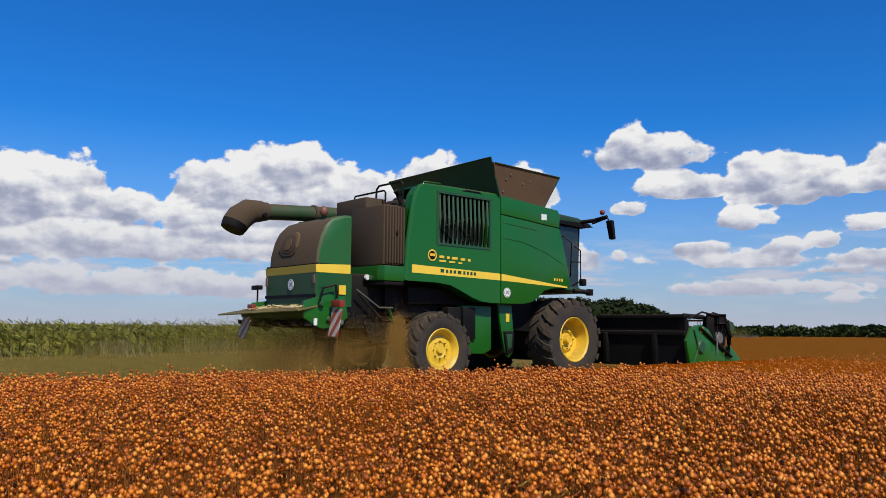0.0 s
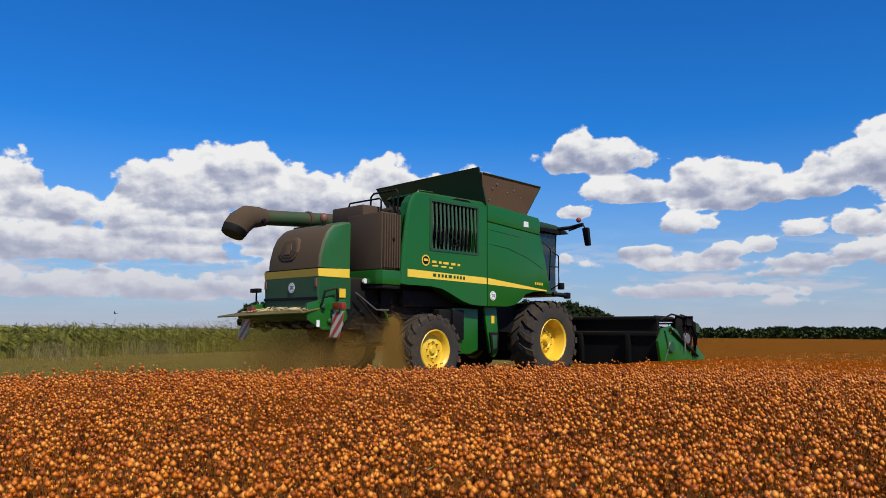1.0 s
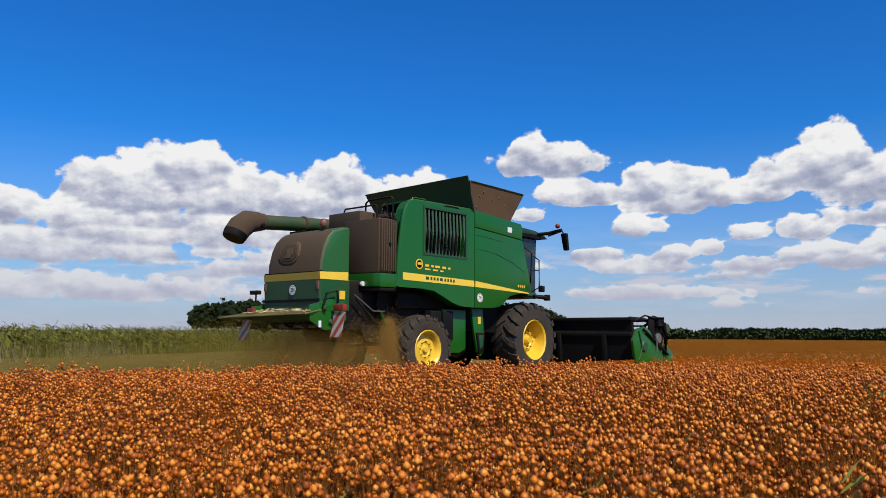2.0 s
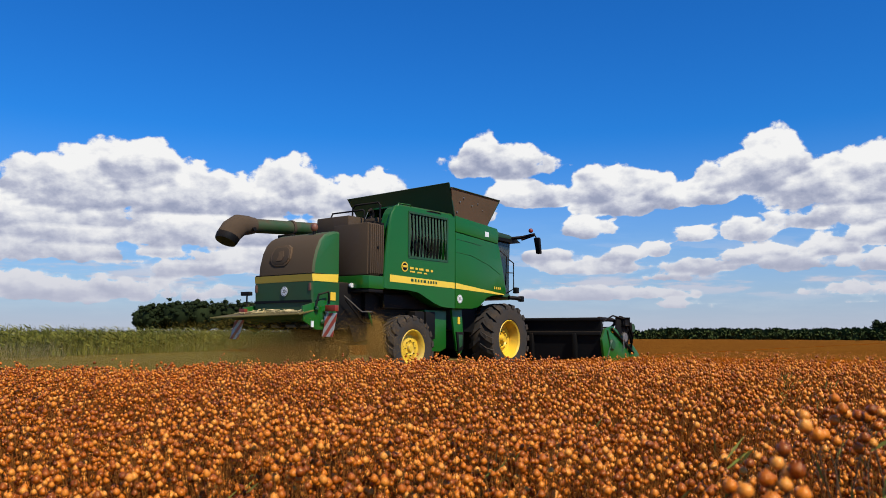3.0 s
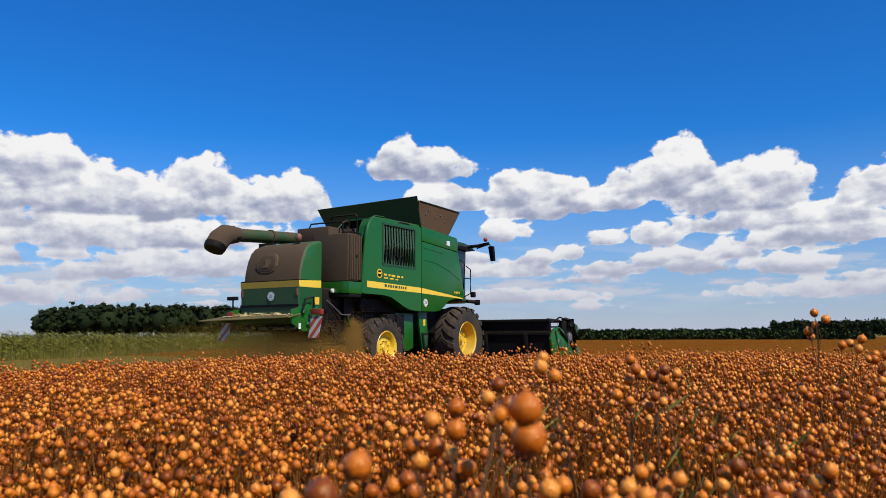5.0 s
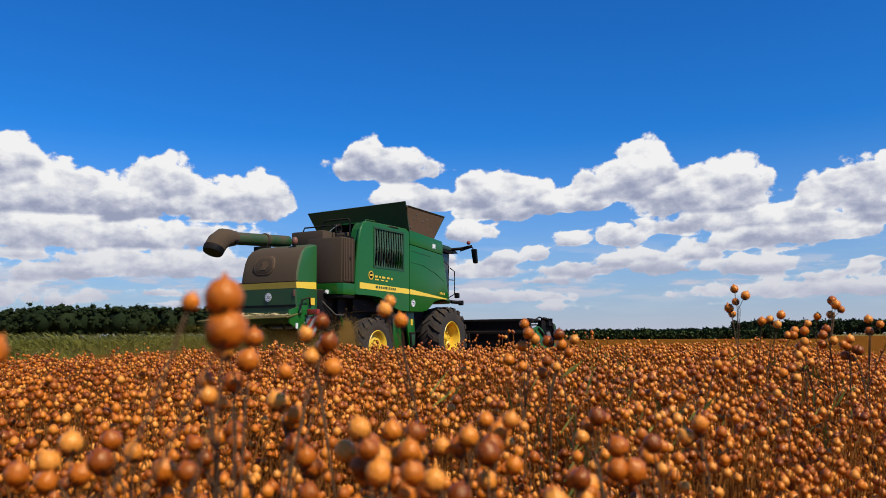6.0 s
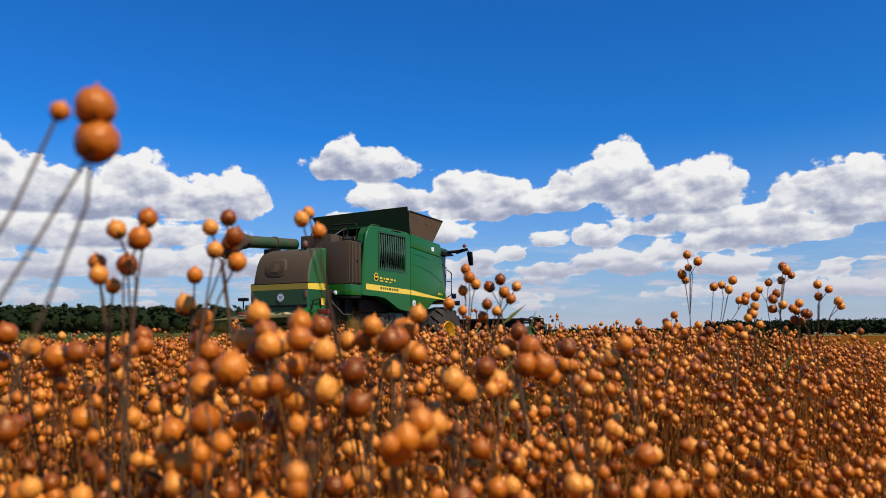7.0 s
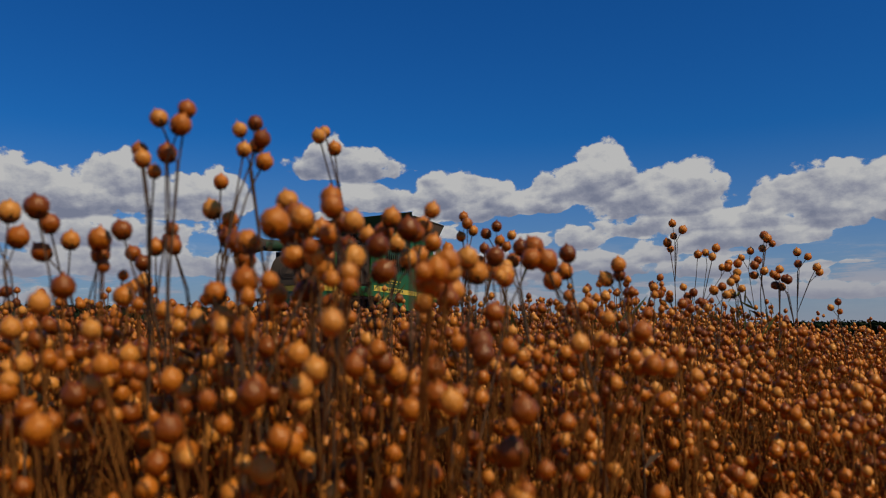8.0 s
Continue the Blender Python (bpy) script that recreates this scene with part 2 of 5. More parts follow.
def tube(points, radius, sides=8, bm=None, radii=None, closed_ends=True):
    """A round bar or pipe along points."""
    b = bmesh.new()
    pts = [Vector(p) for p in points]
    rings = []
    for i, p in enumerate(pts):
        d = (pts[min(i + 1, len(pts) - 1)] - pts[max(i - 1, 0)]).normalized()
        side = d.cross(Vector((0, 0, 1)))
        side = side.normalized() if side.length > 0.05 else Vector((1, 0, 0))
        up = side.cross(d).normalized()
        r = radii[i] if radii else radius
        rings.append([b.verts.new(p + (side * math.cos(a) + up * math.sin(a)) * r)
                      for a in (2 * math.pi * k / sides for k in range(sides))])
    for r0, r1 in zip(rings, rings[1:]):
        for k in range(sides):
            b.faces.new((r0[k], r0[(k + 1) % sides], r1[(k + 1) % sides], r1[k]))
    if closed_ends:
        b.faces.new(rings[0][::-1])
        b.faces.new(rings[-1])
    return join(bm, b)


def lathe(profile, sides=40, bm=None):
    """A body of revolution about the y axis; profile: (radius, y)."""
    b = bmesh.new()
    rings = [[b.verts.new((r * math.cos(a), y, r * math.sin(a))) for a in (2 * math.pi * k / sides for k in range(sides))] for r, y in profile]
    for r0, r1 in zip(rings, rings[1:]):
        for k in range(sides):
            b.faces.new((r0[k], r0[(k + 1) % sides], r1[(k + 1) % sides], r1[k]))
    return join(bm, b)


def loft(sections, bm=None):
    """A skin over rings of equal count, capped at both ends."""
    b = bmesh.new()
    rings = [[b.verts.new(Vector(p)) for p in s] for s in sections]
    n = len(rings[0])
    for r0, r1 in zip(rings, rings[1:]):
        for k in range(n):
            b.faces.new((r0[k], r0[(k + 1) % n], r1[(k + 1) % n], r1[k]))
    b.faces.new(rings[0][::-1])
    b.faces.new(rings[-1])
    return join(bm, b)


def shifted(bm, x, y, z):
    bmesh.ops.translate(bm, verts=bm.verts[:], vec=(x, y, z))
    return bm

# ---- the combine harvester ----
TUBE_PAINT = painted("dusty_tube_paint", (0.012, 0.065, 0.014), 0.45, 1.1, scale=1.8)
GREY_SLAT = painted("grey_green_slat", (0.045, 0.11, 0.055), 0.45, 0.2)


def lettering_bars(parent, y, x0, z0, widths, height, material, slope=0.0, gap=0.025):
    """Unread lettering on the side panel as short bars."""
    x = x0
    for w in widths:
        z = z0 + slope * (x - x0)
        part("letter_bar", box(x, x + w * 0.72, y - 0.004, y, z + height * 0.12, z + height * 0.88), material, parent, smooth=False)
        x += w + gap


def number_text(text, size, material, parent, m):
    cu = bpy.data.curves.new("number", "FONT")
    cu.body, cu.size, cu.extrude, cu.align_x, cu.align_y = text, size, 0.002, "CENTER", "CENTER"
    tmp = bpy.data.objects.new("number", cu)
    scene.collection.objects.link(tmp)
    me = bpy.data.meshes.new_from_object(tmp.evaluated_get(bpy.context.evaluated_depsgraph_get()))
    bpy.data.objects.remove(tmp)
    me.materials.clear()
    me.materials.append(material)
    ob = new("number", me)
    ob.parent = parent
    ob.matrix_basis = m
    return ob


def wheel(parent, name, x, y, z, r, width, rim_r, lugs, dish, side):
    """A tractor-type wheel: chevron-lugged tyre on a dished yellow rim. Its own axis is y; side -1 is the right of the machine."""
    hub = new(name)
    hub.parent = parent
    hub.location = (x, y, z)
    h = width / 2
    prof = [(rim_r, -h * 0.78), (rim_r + 0.05, -h * 0.92), (r * 0.80, -h), (r * 0.90, -h * 0.93), (r * 0.945, -h * 0.7), (r * 0.955, 0),
            (r * 0.945, h * 0.7), (r * 0.90, h * 0.93), (r * 0.80, h), (rim_r + 0.05, h * 0.92), (rim_r, h * 0.78)]
    b = lathe(prof, 48)
    part("tyre", b, RUBBER, hub, "dusty black tyre with chevron lugs", sharp=28)
    for s in (-1, 1):
        g = bmesh.new()
        vi, vo = [], []
        for f, da in ((0.04, 0.0), (0.55, 0.15), (1.0, 0.24)):
            for e in (-0.066, 0.066):
                a = da * 0.85 / r + e * (0.75 + 0.5 * f) * 0.85 / r
                low, top, yy = r * (0.94 if f < 0.9 else 0.85), r * (1.0 if f < 0.9 else 0.955), s * h * f * 1.02
                vi.append(g.verts.new((low * math.cos(a), yy, low * math.sin(a))))
                vo.append(g.verts.new((top * math.cos(a), yy, top * math.sin(a))))
        for i in (0, 2):
            g.faces.new((vo[i], vo[i + 1], vo[i + 3], vo[i + 2]))
            g.faces.new((vi[i], vi[i + 2], vo[i + 2], vo[i]))
            g.faces.new((vi[i + 1], vo[i + 1], vo[i + 3], vi[i + 3]))
        g.faces.new((vi[0], vo[0], vo[1], vi[1]))
        g.faces.new((vi[4], vi[5], vo[5], vo[4]))
        first = part("tread_lug", g, RUBBER, hub, smooth=False)
        for k in range(lugs):
            o2 = first if k == 0 else new("tread_lug", first.data)
            o2.parent = hub
            o2.rotation_euler = (0, -2 * math.pi * (k + (0.5 if s > 0 else 0)) / lugs, 0)
    o = side
    rim = lathe([(rim_r + 0.035, o * h * 0.86), (rim_r + 0.02, o * h * 0.92), (rim_r - 0.015, o * h * 0.84), (rim_r - 0.045, o * (h * 0.84 - dish * 0.45)),
                 (rim_r - 0.07, o * (h * 0.84 - dish)), (rim_r * 0.62, o * (h * 0.84 - dish * 1.06)), (rim_r * 0.5, o * (h * 0.84 - dish * 0.82)),
                 (rim_r * 0.42, o * (h * 0.84 - dish * 0.8)), (rim_r * 0.36, o * (h * 0.84 - dish * 0.95)), (0.001, o * (h * 0.84 - dish * 0.95))], 48)
    rim = lathe([(rim_r + 0.03, -o * h * 0.86), (rim_r - 0.03, -o * h * 0.8), (rim_r - 0.06, o * (h * 0.84 - dish))], 48, rim)
    part("rim", rim, YELLOW, hub, "yellow dished steel rim")
    cap = lathe([(rim_r * 0.22, o * (h * 0.84 - dish)), (rim_r * 0.2, o * (h * 0.86 - dish * 0.7)), (rim_r * 0.16, o * (h * 0.88 - dish * 0.6)), (0.001, o * (h * 0.88 - dish * 0.6))], 20)
    part("hub_cap", cap, YELLOW, hub)
    for k in range(8):
        a = 2 * math.pi * k / 8
        nut = tube([(0, 0, 0), (0, o * 0.03, 0)], 0.011, 6)
        part("wheel_nut", shifted(nut, rim_r * 0.44 * math.cos(a), o * (h * 0.84 - dish * 0.82), rim_r * 0.44 * math.sin(a)), BLACK, hub, smooth=False)
    return hub


def side_panels(m):
    s = -1.40  # outer face, right-hand side
    gx0, gx1, gz0, gz1 = -0.07, 1.26, 2.59, 3.54
    t = (0, 0.30, 0)
    left = [(-0.77, s, 1.89), (gx0, s, 1.885), (gx0, s, 3.64), (-0.36, s, 3.635), (-0.47, s, 3.58), (-0.56, s, 3.45), (-0.63, s, 3.2), (-0.72, s, 2.6)]
    b = slab(left, t)
    low = [(gx0, s, 1.885), (0.25, s, 1.85), (0.5, s, 1.76), (0.8, s, 1.64), (1.05, s, 1.575), (gx1, s, 1.558), (gx1, s, gz0), (gx0, s, gz0)]
    slab(low, t, 0, b)
    slab([(gx1, s, 1.558), (1.54, s, 1.55), (1.54, s, 3.65), (gx1, s, 3.648)], t, 0, b)
    slab([(gx0, s, gz1), (gx1, s, gz1), (gx1, s, 3.648), (gx0, s, 3.64)], t, 0, b)
    bmesh.ops.remove_doubles(b, verts=b.verts[:], dist=0.0005)
    p = part("rear_side_panel", b, GREEN, m, "glossy green side panel with a slatted grille", smooth=False)
    part("panel_edge", tube([(-0.77, s + 0.05, 1.9), (-0.72, s + 0.05, 2.6), (-0.63, s + 0.05, 3.2), (-0.56, s + 0.05, 3.45), (-0.47, s + 0.05, 3.58), (-0.36, s + 0.06, 3.63), (1.5, s + 0.06, 3.645)], 0.05, 10), GREEN, p)
    # grille
    g = new("grille")
    g.parent = m
    part("recess", box(gx0, gx1, s + 0.25, s + 0.29, gz0, gz1), BLACK, g, smooth=False)
    fr = box(gx0 - 0.02, gx1 + 0.02, s - 0.012, s + 0.03, gz1 - 0.02, gz1 + 0.025)
    box(gx0 - 0.02, gx1 + 0.02, s - 0.012, s + 0.03, gz0 - 0.025, gz0 + 0.02, 0, fr)
    box(gx0 - 0.025, gx0 + 0.02, s - 0.012, s + 0.03, gz0, gz1, 0, fr)
    box(gx1 - 0.02, gx1 + 0.025, s - 0.012, s + 0.03, gz0, gz1, 0, fr)
    part("grille_frame", fr, GREEN_DARK, g, smooth=False)
    for k in range(12):
        x = gx0 + 0.06 + k * (gx1 - gx0 - 0.12) / 11
        part("slat", tube([(x, s + 0.03, gz0 + 0.01), (x, s + 0.005, (gz0 + gz1) / 2), (x, s + 0.03, gz1 - 0.01)], 0.022, 6), GREY_SLAT, g)
    ring = lathe([(0.42, 0), (0.42, 0.03), (0.37, 0.03), (0.37, 0)], 32)
    part("fan_ring", shifted(ring, 0.6, s + 0.2, 3.06), BLACK, g)
    for k in range(6):
        a = k * math.pi / 3 + 0.3
        part("fan_blade", tube([(0.6, s + 0.22, 3.06), (0.6 + 0.37 * math.cos(a), s + 0.22, 3.06 + 0.37 * math.sin(a))], 0.02, 5), BLACK, g)
    # front panel
    s2 = s - 0.003
    front = [(1.565, s2, 1.55), (2.2, s2, 1.555), (2.45, s2, 1.60), (2.66, s2, 1.72), (2.82, s2, 1.84), (3.1, s2, 1.90), (3.63, s2, 1.95), (3.64, s2, 2.06),
             (3.5, s2, 2.6), (3.34, s2, 3.1), (3.31, s2, 3.16), (1.565, s2, 3.285)]
    part("front_side_panel", slab(front, t, 0.012), GREEN, m, "glossy green side panel over the front wheel", smooth=True)
    upper = [(1.565, s2, 3.30), (3.31, s2, 3.175), (3.33, s2, 3.45), (3.26, s2, 3.545), (1.565, s2, 3.665)]
    part("tank_side", slab(upper, t, 0.015), GREEN, m)
    part("shadow_groove", slab([(1.56, s2 + 0.03, 3.27), (3.3, s2 + 0.03, 3.15), (3.3, s2 + 0.03, 3.19), (1.56, s2 + 0.03, 3.31)], (0, 0.1, 0)), BLACK, m, smooth=False)
    part("swage_line", tube([(1.6, s2, 3.13), (2.1, s2 - 0.002, 3.10), (2.6, s2, 3.06)], 0.006, 6), GREEN_DARK, m)
    part("swage_line", tube([(1.6, s2, 2.83), (2.2, s2 - 0.004, 2.79), (2.9, s2 - 0.002, 2.62), (3.4, s2, 2.42)], 0.006, 6), GREEN, m)
    part("reflector_sticker", box(2.74, 2.9, s2 - 0.006, s2, 3.30, 3.42), WHITE, m, "small white sticker", smooth=False)
    # stripes and lettering
    y = s - 0.004
    part("yellow_stripe", slab([(-0.66, y, 2.035), (1.535, y, 1.995), (1.535, y, 2.125), (-0.66, y, 2.18)], (0, 0.006, 0)), YELLOW_STRIPE, m, smooth=False)
    part("yellow_stripe", slab([(1.57, y - 0.003, 1.995), (3.55, y - 0.003, 1.925), (3.56, y - 0.003, 1.95), (1.57, y - 0.003, 2.125)], (0, 0.006, 0)), YELLOW_STRIPE, m, smooth=False)
    lettering_bars(m, y - 0.002, 0.0, 2.065, (0.11, 0.075, 0.075, 0.08, 0.12, 0.07, 0.07, 0.07, 0.07), 0.075, GREEN_DARK, -0.02, 0.02)
    lettering_bars(m, y, -0.03, 2.325, (0.16, 0.1, 0.2, 0.16, 0.1), 0.06, YELLOW, -0.03, 0.02)
    lettering_bars(m, y, -0.03, 2.26, (0.22, 0.2, 0.14), 0.04, YELLOW, -0.03, 0.02)
    lettering_bars(m, y - 0.003, 3.12, 2.05, (0.06, 0.05, 0.06, 0.06), 0.075, YELLOW, -0.03, 0.02)
    disc = lathe([(0.001, -0.004), (0.105, -0.004), (0.105, 0)], 28)
    part("dealer_badge", shifted(disc, -0.2, y, 2.37), YELLOW, m, "round black and cream dealer badge")
    disc = lathe([(0.001, -0.004), (0.078, -0.004), (0.078, 0)], 28)
    part("badge_disc", shifted(disc, -0.2, y - 0.003, 2.37), BLACK, m)
    part("badge_bar", box(-0.26, -0.14, y - 0.011, y - 0.006, 2.355, 2.4), YELLOW, m, smooth=False)
    speed_disc(m, pose(1.72, s2 - 0.008, 1.765, 90, 0, 0))
    # top
    part("tank_roof", slab([(-0.4, -1.36, 3.62), (3.28, -1.36, 3.52), (3.28, 1.36, 3.52), (1.35, 1.36, 3.57), (-0.35, -0.5, 3.618)], (0, 0, 0.03)), GREEN, m, smooth=False)
    part("left_side_panel", slab([(-0.77, 1.4, 1.89), (0.25, 1.4, 1.85), (1.05, 1.4, 1.57), (2.2, 1.4, 1.55), (2.8, 1.4, 1.84), (3.63, 1.4, 1.95), (3.33, 1.4, 3.5), (1.3, 1.4, 3.6), (0.6, 1.4, 2.9), (-0.5, 1.4, 2.7)], (0, -0.25, 0), 0.02), GREEN, m)
    part("handle", tube([(-0.4, -1.37, 3.64), (-0.38, -1.37, 3.69), (0.0, -1.37, 3.70), (0.05, -1.37, 3.65)], 0.013, 6), GREEN, m)
    part("handle", tube([(0.5, -1.385, 3.62), (0.62, -1.41, 3.645), (0.95, -1.41, 3.645), (1.05, -1.385, 3.62)], 0.013, 6), BLACK, m)


def speed_disc(m, place):
    """The round white plate with the permitted speed."""
    d = new("speed_plate")
    d.parent = m
    d.matrix_basis = place
    b = bmesh.new()
    bmesh.ops.create_cone(b, segments=28, radius1=0.095, radius2=0.095, depth=0.006, cap_ends=True)
    part("plate", b, SIGN_WHITE, d, smooth=False)
    b = bmesh.new()
    bmesh.ops.create_cone(b, segments=28, radius1=0.08, radius2=0.08, depth=0.008, cap_ends=True)
    part("ring", b, BLACK, d, smooth=False)
    b = bmesh.new()
    bmesh.ops.create_cone(b, segments=28, radius1=0.072, radius2=0.072, depth=0.010, cap_ends=True)
    part("face", b, SIGN_WHITE, d, smooth=False)
    number_text("20", 0.10, BLACK, d, pose(0, 0, 0.006))


def tank_flaps(m):
    """Folding grain tank extensions, standing open."""
    part("rear_flap", slab([(1.14, -1.53, 4.34), (1.05, 1.56, 4.26), (1.42, 1.40, 3.60), (1.49, -1.43, 3.63)], (0.03, 0, 0.01)), FLAP, m, "dark green grain tank flap", smooth=False)
    part("right_flap", slab([(1.20, -1.56, 4.25), (3.13, -1.56, 4.20), (2.88, -1.37, 3.56), (1.50, -1.37, 3.62)], (0, 0.03, 0.01)), FLAP_DUSTY, m, "dusty brown grain tank flap", smooth=False)
    part("left_flap", slab([(1.24, 1.56, 4.24), (3.13, 1.56, 4.20), (2.88, 1.36, 3.58), (1.46, 1.36, 3.62)], (0, -0.03, 0.01)), FLAP_DUSTY, m, smooth=False)
    part("front_flap", slab([(3.12, -1.50, 4.18), (3.12, 1.50, 4.18), (2.88, 1.36, 3.58), (2.88, -1.36, 3.58)], (-0.03, 0, 0.01)), FLAP, m, smooth=False)
    part("flap_edge", tube([(1.24, -1.565, 4.245), (3.13, -1.565, 4.205)], 0.014, 6), FLAP, m)
    part("flap_edge", tube([(3.13, -1.565, 4.205), (2.88, -1.365, 3.59)], 0.016, 6), FLAP, m)
    part("flap_edge", tube([(1.14, -1.535, 4.345), (1.05, 1.56, 4.265)], 0.012, 6), FLAP, m)
    for x, z in ((1.62, 3.98), (1.72, 4.08), (2.1, 3.95), (2.3, 4.02), (2.55, 3.9), (1.6, 3.75)):
        part("bolt", shifted(lathe([(0.001, -0.012), (0.018, -0.01), (0.02, 0)], 8), x, -1.36 - (z - 3.6) * 0.32 - 0.004, z), STEEL, m)


def rear_hood(m):
    prof = [(-2.27, 2.14), (-2.26, 2.35), (-2.19, 2.62), (-2.10, 2.80), (-1.98, 2.92), (-1.8, 2.985), (-1.66, 3.01), (-1.58, 3.012), (-1.58, 2.14)]
    secs = []
    for y, shrink in ((-0.86, 0.05), (-0.83, 0.012), (-0.76, 0.0), (0.6, 0.0), (0.76, 0.03), (0.84, 0.10), (0.88, 0.2)):
        secs.append([(x + shrink if x < -1.7 else x, y, z - (shrink if z > 2.2 else 0)) for x, z in prof])
    part("rear_hood", loft(secs), GREEN_HOOD, m, "green rear hood caked with brown dust", sharp=30)
    prof = [(-2.27, 1.985), (-2.285, 2.12), (-1.585, 2.145), (-1.585, 1.985)]
    part("stripe_band", loft([[(x, y, z) for x, z in prof] for y in (-0.862, -0.6, 0.3, 0.85)]), YELLOW_STRIPE, m, smooth=False)
    part("hood_joint", box(-2.255, -1.6, -0.85, 0.86, 2.10, 2.15), BLACK, m, smooth=False)
    prof = [(-2.26, 1.42), (-2.275, 1.98), (-1.585, 1.98), (-1.585, 1.42)]
    part("lower_hood", loft([[(x + (0.03 if y in (-0.86, 0.86) else 0), y, z) for x, z in prof] for y in (-0.86, -0.83, 0.83, 0.86)]), GREEN_LOW, m, sharp=40)
    part("hood_joint", box(-2.285, -2.2, -0.84, 0.84, 1.575, 1.625), BLACK, m, smooth=False)
    for y in (-0.80, 0.80):
        part("reflector", box(-2.288, -2.26, y - 0.03, y + 0.03, 1.80, 1.95, 0.004), ORANGE, m, "dusty orange reflector")
    # embossed shield, seen only as a shape
    part("shield_recess", slab([(-2.20 - 0.075 * min(1, max(0, (2.75 - z) / 0.3)), y, z) for y, z in ((0.26, 2.73), (-0.06, 2.73), (-0.15, 2.68), (-0.19, 2.58), (-0.19, 2.45), (-0.14, 2.36), (-0.04, 2.31), (0.24, 2.31), (0.34, 2.36), (0.39, 2.45), (0.39, 2.58), (0.35, 2.68))], (0.06, 0, 0), 0.006), FLAP_DUSTY, m, "dark shield-shaped badge")
    part("shield_face", slab([(-2.206 - 0.075 * min(1, max(0, (2.75 - z) / 0.3)), y, z) for y, z in ((0.24, 2.69), (-0.04, 2.69), (-0.12, 2.64), (-0.15, 2.56), (-0.15, 2.46), (-0.10, 2.39), (-0.02, 2.35), (0.22, 2.35), (0.30, 2.39), (0.35, 2.46), (0.35, 2.56), (0.31, 2.64))], (0.03, 0, 0), 0.008), BROWN, m)
    part("shield_mark", slab([(-2.256, 0.16, 2.6), (-2.252, 0.02, 2.62), (-2.278, -0.02, 2.5), (-2.287, 0.03, 2.42), (-2.287, 0.2, 2.42), (-2.276, 0.14, 2.52)], (0.012, 0, 0)), FLAP_DUSTY, m, smooth=False)
    speed_disc(m, pose(-2.286, -0.07, 1.80, 90, 0, -90))
    b = tube([(-1.92, -0.50, 2.93), (-1.92, -0.50, 3.02)], 0.035, 10)
    part("beacon_base", b, BLACK, m)
    dome = bmesh.new()
    bmesh.ops.create_uvsphere(dome, u_segments=14, v_segments=8, radius=0.075)
    for v in dome.verts:
        v.co.z *= 1.25
    part("beacon", shifted(dome, -1.92, -0.50, 3.08), ORANGE, m, "dusty orange warning beacon")


def radiator_box(m):
    part("radiator_housing", box(-1.2, -0.8, -1.28, -0.28, 2.15, 3.21, 0.035), BROWN, m, "brown dust-caked radiator housing")
    part("intake_box", box(-1.19, -0.72, -0.72, 0.22, 3.05, 3.40, 0.03), BROWN, m, "brown dust-caked intake box")
    for k in range(7):
        x = -1.17 + k * 0.06
        part("screen_rib", box(x, x + 0.034, -1.335, -1.26, 2.18, 3.18, 0.012), BROWN, m)
    part("latch", box(-0.98, -0.93, -1.35, -1.32, 2.68, 2.74, 0.005), BLACK, m)
    part("housing_front", box(-0.82, -0.74, -1.3, -0.25, 2.0, 3.24, 0.01), BLACK, m)
    part("skirt", slab([(-1.26, -1.2, 1.88), (-1.22, -1.35, 1.87), (-0.785, -1.37, 1.87), (-0.785, 0.9, 1.87), (-1.26, 0.9, 1.88)], (0, 0, 0.265), 0.025), GREEN, m)
    part("skirt_lip", slab([(-1.24, -1.18, 1.80), (-1.2, -1.33, 1.80), (-0.8, -1.35, 1.80), (-0.8, 0.9, 1.80), (-1.24, 0.9, 1.80)], (0, 0, 0.06), 0.01), BLACK, m)
    part("work_light", shifted(lathe([(0.001, -0.03), (0.045, -0.03), (0.055, 0), (0.03, 0.05)], 14), -1.29, -0.93, 1.94), WHITE, m, "round white work light")
    rail = tube([(-0.66, -1.1, 3.2), (-0.66, -1.12, 3.64), (-0.66, -1.06, 3.70), (-0.66, -0.4, 3.70), (-0.66, -0.32, 3.64), (-0.66, -0.3, 3.3)], 0.02, 8)
    part("guard_rail", rail, BLACK, m, "bent black tube guard rail")
    part("guard_rail", tube([(-0.85, -0.85, 3.2), (-0.85, -0.85, 3.5), (-0.85, -0.8, 3.54), (-0.85, 0.1, 3.54), (-0.85, 0.15, 3.44)], 0.018, 8), BLACK, m)
    part("exhaust", tube([(-0.35, -0.6, 3.3), (-0.35, -0.6, 3.55), (-0.42, -0.6, 3.62)], 0.06, 10), BLACK, m)
    part("air_filter", box(-0.62, -0.42, -1.0, -0.55, 3.27, 3.40, 0.04), BROWN, m)
    part("engine_cover", box(-0.72, 0.9, -1.0, -0.2, 2.9, 3.32, 0.03), BLACK, m)
    part("hose", tube([(-0.6, -0.9, 3.3), (-0.5, -0.7, 3.44), (-0.4, -0.4, 3.38), (-0.45, -0.1, 3.3)], 0.025, 6), BLACK, m)


